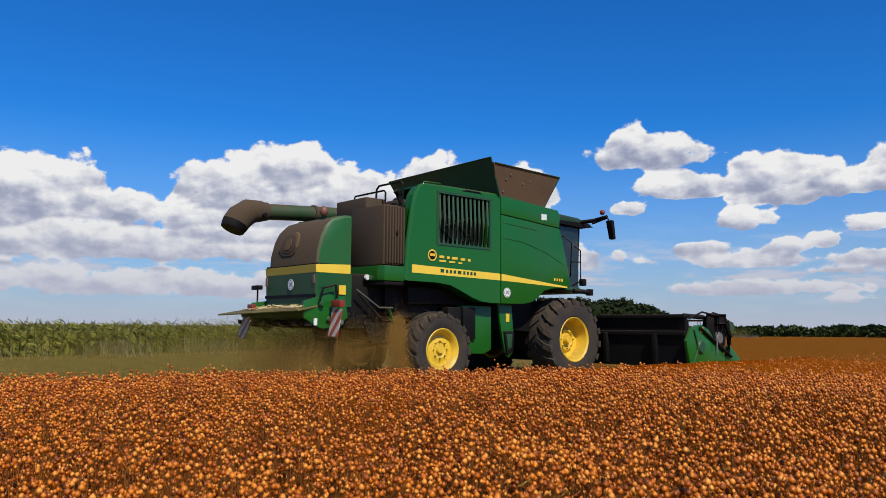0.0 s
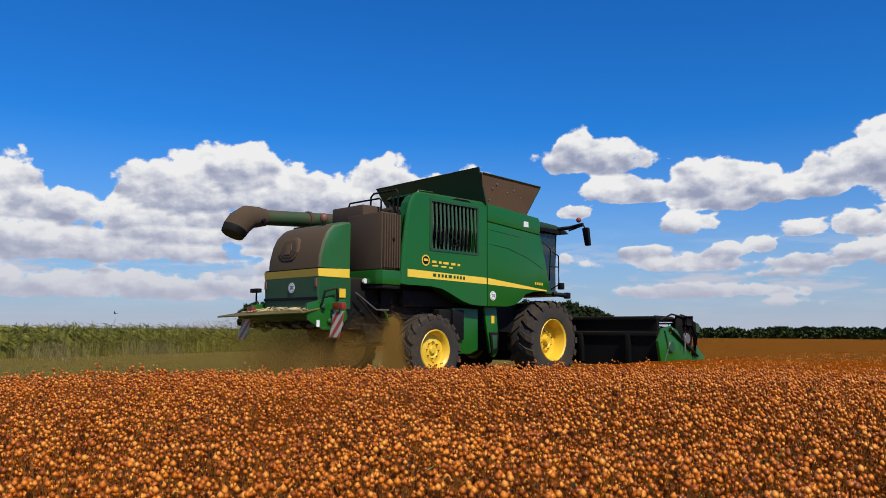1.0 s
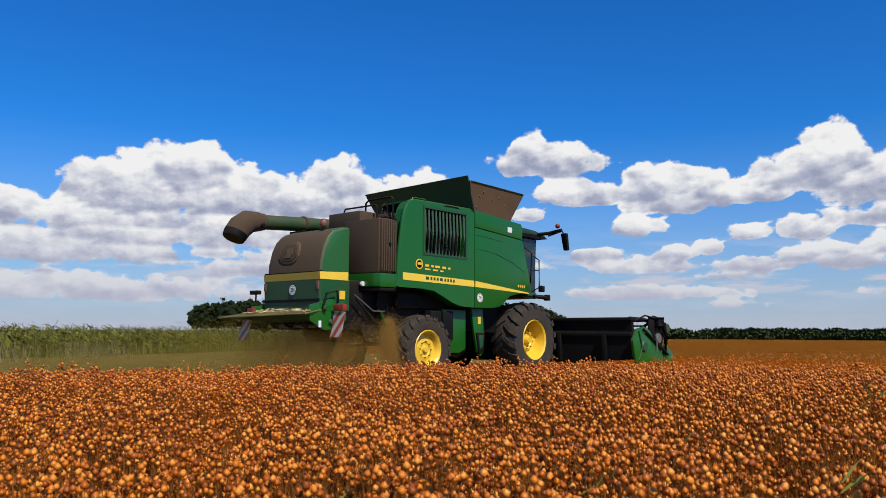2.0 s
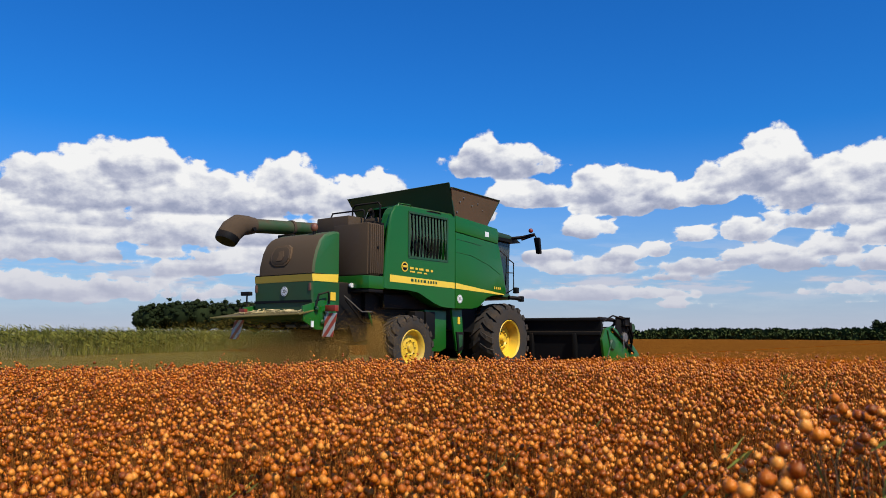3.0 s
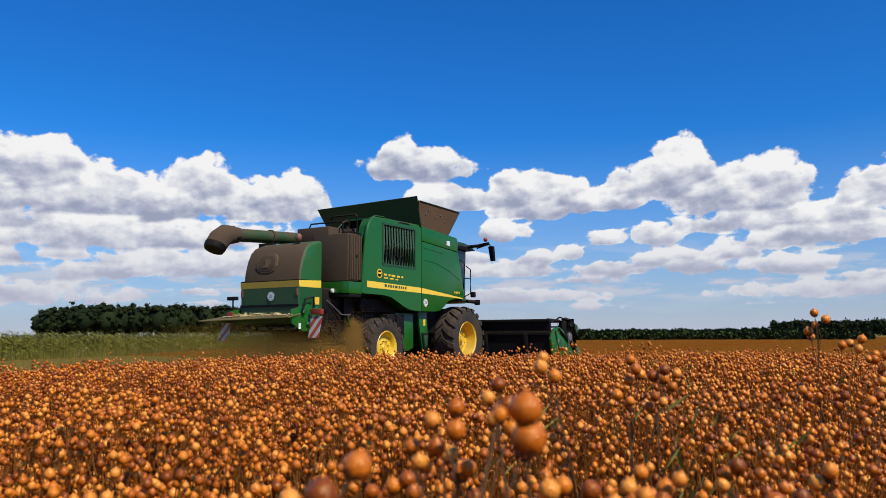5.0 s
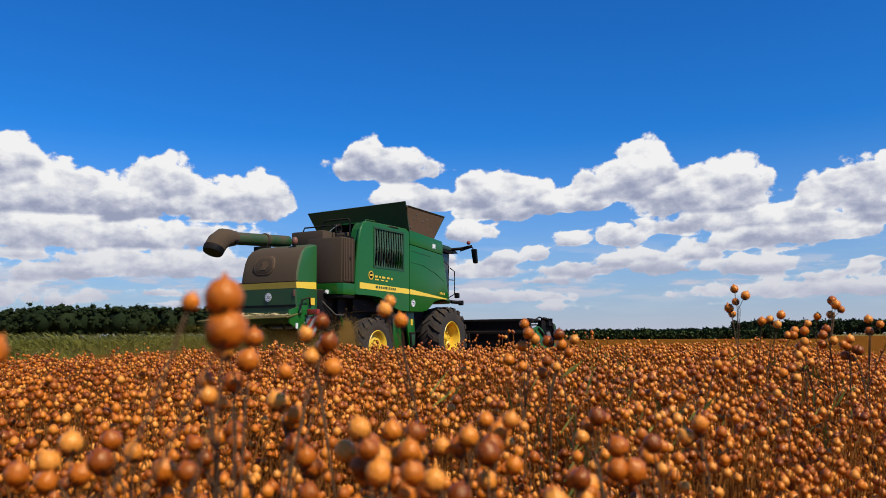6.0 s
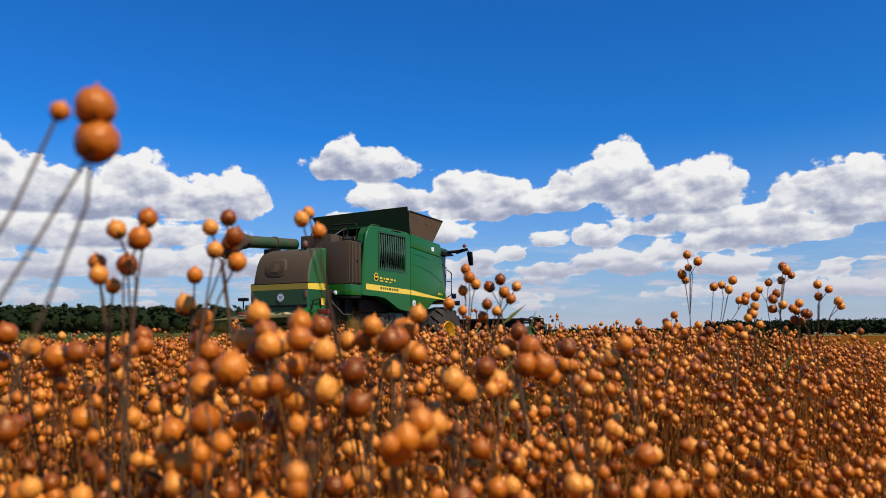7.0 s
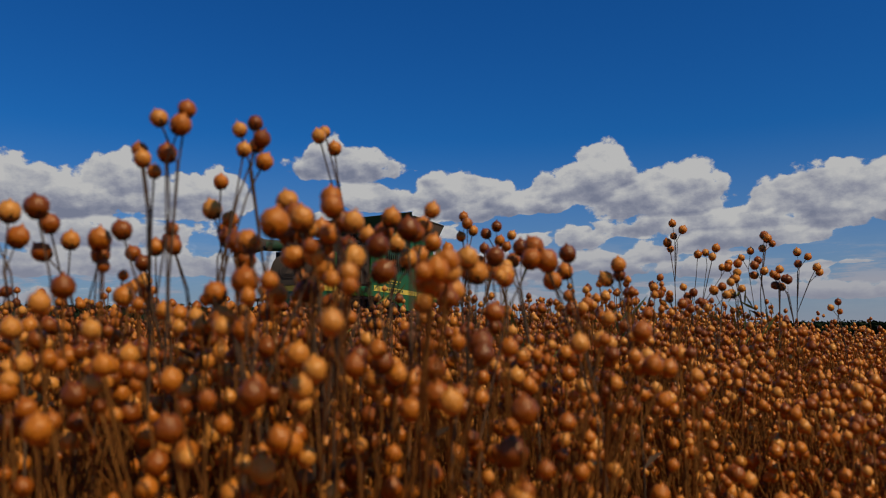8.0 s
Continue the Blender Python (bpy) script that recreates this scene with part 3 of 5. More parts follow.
def unloading_auger(m):
    a = new("unloading_auger")
    a.parent = m
    ctr = [(-0.3, 1.10, 3.33), (-1.3, 1.10, 3.27), (-2.3, 1.10, 3.21)]
    part("tube", tube(ctr, 0.15, 18), TUBE_PAINT, a, "green unloading tube, dusty on top")
    part("clamp", tube([(-1.1, 1.10, 3.285), (-1.17, 1.10, 3.28)], 0.172, 18), BROWN, a)
    part("clamp", tube([(-2.16, 1.10, 3.22), (-2.24, 1.10, 3.215)], 0.172, 18), BROWN, a)
    secs = []
    for x, z, hx, hz, tilt in ((-2.16, 3.21, 0.165, 0.165, 0.0), (-2.3, 3.21, 0.19, 0.2, 0.1), (-2.52, 3.19, 0.215, 0.235, 0.45), (-2.70, 3.06, 0.22, 0.25, 0.85), (-2.80, 2.92, 0.215, 0.245, 1.0)):
        ring = []
        for k in range(14):
            t = 2 * math.pi * k / 14
            u, v = math.cos(t) * hx, math.sin(t) * hz
            ring.append((x - math.sin(tilt) * v, 1.10 + u, z + math.cos(tilt) * v))
        secs.append(ring)
    part("spout", loft(secs), BROWN, a, "dust-brown spout hood")
    secs2 = []
    for x, z, s in ((-2.79, 2.94, 0.25), (-2.83, 2.86, 0.24), (-2.85, 2.82, 0.225)):
        secs2.append([(x - 0.9 * math.sin(2 * math.pi * k / 14) * s * 0.95, 1.10 + math.cos(2 * math.pi * k / 14) * s, z + 0.42 * math.sin(2 * math.pi * k / 14) * s) for k in range(14)])
    part("rubber_sock", loft(secs2), BLACK, a, "black rubber sock at the spout")
    part("spout_lamp", shifted(lathe([(0.001, -0.03), (0.04, -0.03), (0.05, 0.0), (0.03, 0.06)], 12), -2.3, 0.9, 3.12), BLACK, a)
    part("saddle", box(-1.42, -1.3, 0.75, 1.2, 2.7, 3.1, 0.01), BLACK, a)


def straw_chopper(m):
    """Chopper and tailboard under the rear hood, with lamps and warning plates."""
    c = new("straw_chopper")
    c.parent = m
    part("side_plate", slab([(-2.5, -0.86, 1.50), (-2.05, -0.92, 1.62), (-1.72, -0.92, 1.6), (-1.66, -0.92, 1.25), (-1.85, -0.92, 1.06), (-2.2, -0.92, 1.05), (-2.48, -0.86, 1.22)], (0, 0.05, 0), 0.012), GREEN, c, "green chopper side plate")
    part("side_plate", slab([(-2.5, 0.9, 1.50), (-1.7, 0.9, 1.6), (-1.66, 0.9, 1.25), (-2.2, 0.9, 0.98), (-2.48, 0.9, 1.2)], (0, 0.05, 0), 0.012), GREEN, c)
    part("chopper_drum", tube([(-1.9, -0.85, 1.25), (-1.9, 0.85, 1.25)], 0.2, 16), BLACK, c)
    part("tailboard", slab([(-2.1, -0.86, 1.44), (-2.1, 0.9, 1.44), (-2.85, 1.5, 1.27), (-2.62, -0.9, 1.33)], (0, 0, 0.02), 0.006), TAIL, c, "dusty olive tailboard")
    part("tailboard_rim", tube([(-2.1, -0.87, 1.45), (-2.62, -0.91, 1.34), (-2.85, 1.51, 1.28), (-2.1, 0.91, 1.45)], 0.017, 6), TAIL, c)
    part("label", box(-2.0, -1.92, -0.928, -0.919, 1.22, 1.32), SIGN_WHITE, c, "small white label", smooth=False)
    part("label", box(-2.32, -2.26, -0.912, -0.89, 1.1, 1.22), SIGN_WHITE, c, "small white label", smooth=False)
    q = random.Random(5)
    straw = None
    for _ in range(70):
        f, y = q.uniform(0.05, 0.95), q.uniform(-0.82, 0.95)
        x, a = -2.1 - 0.55 * f, q.uniform(0, 3.14)
        d = Vector((math.cos(a), math.sin(a), q.uniform(-0.1, 0.15))) * q.uniform(0.05, 0.13)
        p = Vector((x, y, 1.475 - 0.11 * f))
        straw = tube([p - d, p + Vector((0, 0, 0.012)), p + d], 0.006, 4, straw)
    part("straw_litter", straw, DRYGRASS, c, "loose pale straw lying on the tailboard")["kind"] = "stuff"
    part("deflector", slab([(-2.15, -0.8, 1.42), (-2.5, -0.84, 1.34), (-2.42, -0.8, 1.24), (-2.2, -0.78, 1.2)], (-0.12, 2.0, -0.02), 0.02), GREEN_DARK, c, "dusty olive spreader deflector")
    for k in range(5):
        y = -0.55 + k * 0.4
        part("vane", slab([(-2.2, y, 1.12), (-2.6, y + 0.1 * (k - 2), 1.2), (-2.58, y + 0.1 * (k - 2), 1.12), (-2.25, y, 1.05)], (0, 0.012, 0)), BLACK, c, smooth=False)
    part("skid_bar", tube([(-2.3, -0.8, 1.12), (-2.3, 0.9, 1.12)], 0.03, 8), STEEL, c)
    for k, (x, z) in enumerate(((-2.2, 1.45), (-1.95, 1.4), (-2.05, 1.2), (-1.8, 1.15))):
        part("bearing", shifted(lathe([(0.001, -0.03), (0.03, -0.03), (0.05, 0.0)], 10), x, -0.93, z), STEEL if k % 2 else GREEN_DARK, c)
    part("lever", tube([(-2.25, -0.95, 1.5), (-2.2, -0.97, 1.72), (-1.95, -0.97, 1.78), (-1.92, -0.97, 1.55)], 0.022, 6), BLACK, c)
    part("warning_label", box(-1.86, -1.72, -0.935, -0.922, 1.62, 1.78, 0.004), YELLOW, c, smooth=False)
    # lamps and plates
    for y, w in ((-1.13, 0.14),):
        part("lamp_bracket", tube([(-1.95, y * 0.8, 1.5), (-2.0, y, 1.46), (-2.0, y, 1.2)], 0.02, 6), BLACK, c)
        part("tail_lamp", box(-2.06, -1.96, y - w, y + w, 1.40, 1.52, 0.015), RED, c, "red and orange tail lamp")
        part("warning_plate", slab([(-2.03, y - w - 0.02, 1.37), (-2.03, y + w - 0.02, 1.37), (-2.06, y + w + 0.06, 0.92), (-2.06, y - w + 0.06, 0.92)], (0.014, 0, 0)), HAZARD, c, "red and white striped warning plate", smooth=False)
    part("lamp_bracket", tube([(-2.3, 0.9, 1.36), (-2.56, 0.9, 1.24), (-2.57, 0.9, 1.0)], 0.018, 6), BLACK, c)
    part("warning_plate", slab([(-2.6, 0.76, 1.24), (-2.6, 1.04, 1.24), (-2.66, 1.12, 0.86), (-2.66, 0.84, 0.86)], (0.014, 0, 0)), HAZARD, c, "red and white striped warning plate", smooth=False)
    part("lamp_post", tube([(-2.3, 0.95, 1.42), (-2.35, 1.0, 1.46), (-2.35, 1.0, 1.76)], 0.018, 6), BLACK, c)
    part("rear_lamp", box(-2.42, -2.32, 0.86, 1.12, 1.74, 1.82, 0.012), BLACK, c)
    part("lamp_stem", tube([(-2.5, 0.89, 1.30), (-2.5, 0.89, 1.40)], 0.015, 6), BLACK, c)
    part("side_lamp", box(-2.56, -2.48, 0.8, 0.98, 1.37, 1.47, 0.01), RED, c)


def underbody(m):
    part("threshing_body", box(-1.7, 3.2, -0.85, 0.85, 1.05, 2.0, 0.05), BLACK, m, "dark underbody with sheet sides")
    part("body_side", slab([(-0.9, -0.95, 2.0), (0.4, -0.98, 1.9), (1.6, -0.98, 1.62), (2.9, -0.98, 1.9), (2.9, -0.98, 1.0), (-0.9, -0.95, 1.3)], (0, 0.1, 0)), BLACK, m, smooth=False)
    part("fuel_tank", slab([(0.75, -1.18, 1.5), (1.52, -1.18, 1.5), (1.52, -1.18, 0.66), (1.3, -1.18, 0.58), (0.75, -1.18, 0.60)], (0, 0.5, 0), 0.02), GREEN, m)
    part("battery_box", box(0.36, 0.68, -1.22, -0.9, 0.86, 1.46, 0.02), BLACK, m)
    part("battery_box", box(0.72, 1.04, -1.24, -0.92, 0.86, 1.46, 0.02), BLACK, m)
    part("bracket", slab([(1.64, -1.24, 1.56), (2.02, -1.24, 1.56), (2.08, -1.24, 1.0), (2.05, -1.24, 0.58), (1.95, -1.24, 0.5), (1.84, -1.24, 0.6), (1.74, -1.24, 1.0)], (0, 0.06, 0), 0.01), GREEN, m)
    part("warning_label", box(1.86, 1.95, -1.25, -1.238, 1.2, 1.36), YELLOW, m, smooth=False)
    part("step_frame", slab([(1.78, -1.28, 1.02), (2.06, -1.28, 1.02), (2.04, -1.28, 0.62), (1.86, -1.28, 0.55)], (0, 0.12, 0), 0.02), BLACK, m)
    part("step_frame", slab([(1.84, -1.29, 0.96), (2.0, -1.29, 0.96), (1.99, -1.29, 0.7), (1.88, -1.29, 0.66)], (0, 0.02, 0), 0.01), GREEN_DARK, m)
    part("rear_axle", tube([(0.0, -1.2, 0.72), (0.0, -0.5, 0.82), (0.0, 0.5, 0.82), (0.0, 1.2, 0.72)], 0.1, 10), GREEN_DARK, m)
    part("front_axle", tube([(3.66, -1.1, 0.86), (3.66, 1.1, 0.86)], 0.16, 12), GREEN_DARK, m)
    part("axle_housing", box(3.3, 4.0, -0.75, 0.75, 0.6, 1.4, 0.06), BLACK, m)
    part("chaff_guide", slab([(-1.3, -0.9, 1.15), (-0.6, -0.9, 1.15), (-0.75, -0.9, 0.85), (-1.15, -0.9, 0.8)], (0, 1.8, 0), 0.02), BLACK, m)
    part("guard_bar", tube([(-1.55, -1.0, 1.72), (-1.1, -1.05, 1.42), (-0.8, -1.05, 1.42)], 0.012, 6), STEEL, m)
    part("guard_bar", tube([(-0.85, -1.0, 1.42), (-0.62, -1.0, 0.85)], 0.022, 6), GREEN, m)
    part("hose", tube([(-0.7, -0.98, 1.85), (-0.2, -1.05, 1.6), (0.4, -1.05, 1.55), (0.9, -1.02, 1.6)], 0.022, 6), BLACK, m)
    part("hose", tube([(-1.5, -0.98, 1.65), (-1.0, -1.0, 1.2), (-0.5, -1.0, 1.15)], 0.018, 6), BLACK, m)
    part("belt_guard", box(-0.5, 0.9, -1.1, -0.98, 1.5, 1.8, 0.03), BLACK, m)


def cab(m):
    c = new("cab")
    c.parent = m
    part("floor", box(3.35, 4.55, -0.95, 0.95, 1.85, 2.0, 0.03), GREEN_DARK, c)
    for x, y in ((3.42, -0.92), (3.42, 0.92), (4.5, -0.85), (4.5, 0.85)):
        part("pillar", tube([(x, y, 1.98), (x + (0.1 if x > 4 else -0.02), y, 3.42)], 0.05, 8), BLACK, c)
    part("side_window", box(3.45, 4.5, -0.94, -0.925, 2.0, 3.4), GLASS, c, "tinted side window")
    part("side_window", box(3.45, 4.5, 0.925, 0.94, 2.0, 3.4), GLASS, c, "tinted side window")
    part("windscreen", slab([(4.52, -0.85, 1.98), (4.52, 0.85, 1.98), (4.62, 0.85, 3.42), (4.62, -0.85, 3.42)], (0.012, 0, 0)), GLASS, c, smooth=False)
    part("rear_wall", box(3.36, 3.42, -0.92, 0.92, 2.0, 3.42), BLACK, c, smooth=False)
    part("seat", box(3.6, 3.75, -0.25, 0.25, 2.3, 2.95, 0.06), BLACK, c)
    part("seat_base", box(3.6, 4.05, -0.25, 0.25, 2.15, 2.35, 0.05), BLACK, c)
    roof = [(3.32, 3.42), (3.32, 3.56), (3.6, 3.58), (4.4, 3.54), (4.85, 3.44), (4.9, 3.38), (4.6, 3.38)]
    part("roof", slab([(x, -1.02, z) for x, z in roof], (0, 2.04, 0), 0.03), FLAP, c, "dark dusty cab roof")
    part("roof_underside", slab([(x, -1.04, z - 0.03) for x, z in ((3.3, 3.4), (3.3, 3.46), (4.7, 3.46), (4.93, 3.4), (4.6, 3.36))], (0, 2.08, 0)), BLACK, c, smooth=False)
    mi = new("mirror")
    mi.parent = m
    part("arm", tube([(4.5, -0.95, 3.45), (4.6, -1.3, 3.47), (4.62, -1.65, 3.52)], 0.045, 8), BLACK, mi)
    part("arm", tube([(4.55, -1.3, 3.4), (4.62, -1.66, 3.5), (4.66, -1.72, 3.36)], 0.025, 6), BLACK, mi)
    part("mirror_head", slab([(4.58, -1.80, 3.44), (4.60, -1.62, 3.44), (4.66, -1.66, 3.02), (4.64, -1.80, 3.02)], (0.1, 0, 0), 0.03), BLACK, mi, "black wing mirror")
    dome = bmesh.new()
    bmesh.ops.create_uvsphere(dome, u_segments=12, v_segments=8, radius=0.06)
    part("beacon", shifted(dome, 4.55, -1.58, 3.62), RED, mi, "red-orange beacon")
    part("hand_rail", tube([(3.75, -1.1, 2.05), (3.78, -1.3, 2.2), (3.78, -1.34, 2.9), (3.7, -1.2, 3.05), (3.6, -1.0, 3.05)], 0.017, 6), BLACK, m)
    part("hand_rail", tube([(3.98, -1.2, 2.0), (4.0, -1.4, 2.1), (4.0, -1.4, 2.75), (3.92, -1.3, 2.85)], 0.017, 6), BLACK, m)
    part("hand_rail", tube([(3.78, -1.34, 2.5), (4.0, -1.4, 2.5)], 0.014, 6), BLACK, m)
    part("platform", slab([(3.5, -1.42, 1.88), (4.1, -1.42, 1.86), (4.1, -0.9, 1.86), (3.5, -0.9, 1.88)], (0, 0, 0.05), 0.01), GREEN_DARK, m)
    part("step_arm", tube([(3.7, -1.45, 1.87), (3.95, -1.52, 1.86), (4.12, -1.54, 1.84)], 0.05, 8), BLACK, m)
    part("work_light", box(3.86, 3.98, -1.58, -1.46, 1.98, 2.13, 0.025), BLACK, m)
    part("indicator", box(4.06, 4.18, -1.6, -1.48, 1.78, 1.92, 0.02), BLACK, m)


def combine_harvester():
    m = thing("combine_harvester", "dusty green combine harvester with yellow stripe and wheels, driving", "combine harvester")
    underbody(m)
    side_panels(m)
    tank_flaps(m)
    rear_hood(m)
    radiator_box(m)
    unloading_auger(m)
    straw_chopper(m)
    cab(m)
    wheels = []
    for s in (-1, 1):
        wheels.append((wheel(m, "front_wheel", 3.66, s * 1.20, 0.85, 0.88, 0.66, 0.44, 18, 0.24, s), 0.88, 3.66, s * 1.20, 0.85))
        wheels.append((wheel(m, "rear_wheel", 0.02, s * 1.26, 0.68, 0.69, 0.46, 0.355, 18, 0.10, s), 0.69, 0.02, s * 1.26, 0.68))
    return m, wheels


def grain_header():
    """The wide cutting table with its reel, carried in front of the machine."""
    h = thing("cutting_header", "wide dark steel cutting header with green end dividers", "harvester header")
    part("back_wall", slab([(5.0, -3.3, 0.32), (4.95, -3.3, 1.34), (5.05, -3.3, 1.38), (5.12, -3.3, 0.32)], (0, 6.6, 0)), HEADER_BLACK, h, "dusty black back wall", smooth=False)
    part("top_beam", box(4.9, 5.1, -3.32, 3.32, 1.31, 1.39, 0.02), HEADER_BLACK, h)
    part("lower_beam", box(4.92, 5.06, -3.3, 3.3, 0.95, 1.05, 0.02), HEADER_BLACK, h)
    for y in (-2.6, -1.35, 1.35, 2.6):
        part("back_rib", box(4.88, 4.99, y - 0.05, y + 0.05, 0.35, 1.0, 0.01), BLACK, h)
    part("table", slab([(5.05, -3.3, 0.32), (6.5, -3.3, 0.22), (6.5, 3.3, 0.22), (5.05, 3.3, 0.32)], (0, 0, 0.04)), STEEL, h, smooth=False)
    part("feeder_house", slab([(3.9, -0.75, 1.7), (5.0, -0.75, 1.3), (5.0, -0.75, 0.45), (3.9, -0.75, 0.9)], (0, 1.5, 0), 0.03), BLACK, h)
    part("auger", tube([(5.6, -3.2, 0.65), (5.6, 3.2, 0.65)], 0.2, 14), STEEL, h)
    for s in (-1, 1):
        y = s * 3.3
        d = new("crop_divider")
        d.parent = h
        d["label"] = "green end divider with pointed nose"
        part("end_sheet", slab([(5.0, y, 0.35), (4.88, y, 0.85), (5.09, y, 1.12), (5.46, y, 1.18), (5.74, y, 1.08), (6.05, y, 0.8), (6.4, y, 0.5), (6.4, y, 0.28)], (0, s * 0.07, 0), 0.015), GREEN, d)
        part("nose", slab([(6.42, y, 0.3), (6.5, y, 0.72), (6.62, y, 0.74), (7.04, y, 0.46), (7.08, y, 0.36)], (0, s * 0.06, 0), 0.015), GREEN, d)
        part("side_frame", tube([(5.15, y + s * 0.08, 1.08), (5.3, y + s * 0.08, 0.7), (5.12, y + s * 0.08, 0.4)], 0.022, 6), GREEN_DARK, d)
        part("knife_drive", slab([(5.72, y, 0.95), (5.76, y, 1.41), (6.11, y, 1.44), (6.38, y, 1.34), (6.5, y, 1.0), (6.36, y, 0.56)], (0, s * 0.05, 0), 0.02), HEADER_BLACK, h)
        part("gear_housing", box(6.02, 6.3, y + s * 0.03, y + s * 0.13, 1.2, 1.38, 0.03), BLACK, h)
        part("pulley", shifted(lathe([(0.001, s * 0.05), (0.11, s * 0.05), (0.13, s * 0.02), (0.13, -s * 0.02)], 16), 6.1, y + s * 0.08, 0.9), STEEL, h)
        part("belt", tube([(6.0, y + s * 0.11, 0.8), (6.02, y + s * 0.11, 1.3), (6.24, y + s * 0.11, 1.3), (6.22, y + s * 0.11, 0.82)], 0.014, 5), BLACK, h)
        part("pin", tube([(5.95, y + s * 0.12, 1.02), (5.98, y + s * 0.12, 0.62)], 0.02, 6), STEEL, h)
        part("lift_strut", tube([(6.3, y + s * 0.1, 1.3), (6.55, y + s * 0.1, 0.95), (6.45, y + s * 0.1, 0.55)], 0.045, 6), BLACK, h)
        part("brace", tube([(6.6, y + s * 0.02, 1.28), (6.66, y + s * 0.02, 0.75)], 0.05, 6), BLACK, h)
        part("tie_rod", tube([(5.35, y + s * 0.1, 1.12), (6.6, y + s * 0.1, 0.5)], 0.03, 6), BLACK, d)
        part("belt_cover", shifted(lathe([(0.001, s * 0.05), (0.11, s * 0.05), (0.14, s * 0.02), (0.14, 0)], 18), 5.4, y + s * 0.07, 0.72), GREEN_DARK, d)
        part("label", box(5.4, 5.52, y + s * 0.072, y + s * 0.078, 1.02, 1.12), YELLOW, d, smooth=False)
        part("reel_arm", tube([(5.05, y * 0.97, 1.36), (5.8, y * 0.97, 1.34), (6.5, y * 0.97, 1.2)], 0.05, 8), BLACK, h)
        part("reel_cylinder", tube([(5.5, y * 1.0, 0.75), (6.1, y * 0.99, 1.25)], 0.035, 8), STEEL, h)
        part("reel_drive", box(6.0, 6.35, y * 0.985 - 0.06, y * 0.985 + 0.06, 0.98, 1.32, 0.03), BLACK, h)
        part("reel_hose", tube([(5.1, y, 1.3), (5.5, y * 1.02, 1.44), (6.0, y * 1.02, 1.38), (6.4, y * 1.02, 1.05), (6.6, y * 1.02, 0.8)], 0.02, 6), BLACK, h)
        part("reel_bracket", tube([(6.1, y * 0.99, 1.42), (6.5, y * 0.99, 1.36), (6.74, y * 1.0, 1.2), (6.68, y * 1.0, 0.75)], 0.035, 6), BLACK, h)
        part("drive_disc", shifted(lathe([(0.001, s * 0.06), (0.11, s * 0.06), (0.13, 0.0)], 16), 6.72, y * 1.0, 1.14), GREEN_DARK, h)
    r = new("reel")
    r.parent = h
    r.location = (6.25, 0, 0.9)
    part("shaft", tube([(0, -3.15, 0), (0, 3.15, 0)], 0.07, 10), BLACK, r)
    for y in (-3.12, -1.05, 1.05, 3.12):
        for k in range(6):
            a = 2 * math.pi * k / 6
            part("spoke", tube([(0, y, 0), (0.43 * math.cos(a), y, 0.43 * math.sin(a))], 0.04, 5), BLACK, r)
            a2 = a + math.pi / 3
            part("rim_bar", tube([(0.43 * math.cos(a), y, 0.43 * math.sin(a)), (0.43 * math.cos(a2), y, 0.43 * math.sin(a2))], 0.035, 5), BLACK, r)
    for k in range(6):
        a = 2 * math.pi * k / 6
        x, z = 0.43 * math.cos(a), 0.43 * math.sin(a)
        b = tube([(x, -3.15, z), (x, 3.15, z)], 0.022, 6)
        for j in range(22):
            y = -3.0 + j * 0.286
            tube([(x, y, z), (x * 0.75 - 0.03, y, z * 0.75 - 0.03)], 0.007, 4, b)
        part("tine_bar", b, BLACK, r)
    return h, r


MACHINE, WHEELS = combine_harvester()
HEADER, REEL = grain_header()

# ---- the land ----
EDGE = 8.5          # where the standing crop ends, metres along LEFT
SWATH = 15.3        # far side of the strip that the machine is cutting
UNCUT = 26.5        # metres along AHEAD from which the strip still stands
FAR_SIDE = 36.0     # far side of the standing crop ahead of the machine
rng = np.random.default_rng(7)


def wobble(x, y, f, seed=0.0):
    return noise.noise(Vector((x * f, y * f, seed)))


def flax_height(x, y):
    """Height of the crop, shaped to fit the camera's view: tall around the camera, lower towards the cut edge."""
    d = math.hypot(x - 0.35, y)
    f = min(1.0, max(0.0, (d - 4.4) / 6.2))
    h = 0.45 + 0.385 * (1 - f * f * (3 - 2 * f)) - 0.047 * math.exp(-(d / 2.0) ** 2)
    h += 0.03 * math.exp(-(math.hypot(x - 1.9, y - 1.6) / 1.1) ** 2)
    side = min(1.0, max(0.0, (16 - math.degrees(math.atan2(x - 0.35, y))) / 30))
    h -= 0.07 * min(1.0, max(0.0, (math.degrees(math.atan2(x - 0.35, y)) - 45) / 7))
    h -= 0.045 * side * min(1.0, d / 2.5) + 0.006
    return h + 0.025 * wobble(x, y, 0.9) + 0.02 * wobble(x, y, 2.3, 5.0)


def standing(x, y):
    w = x * LEFT.x + y * LEFT.y + 0.25 * wobble(x, y, 0.35, 3.0)
    u = x * AHEAD.x + y * AHEAD.y
    if w < EDGE:
        return True
    return u > UNCUT and w < (SWATH if u < 33 else FAR_SIDE)


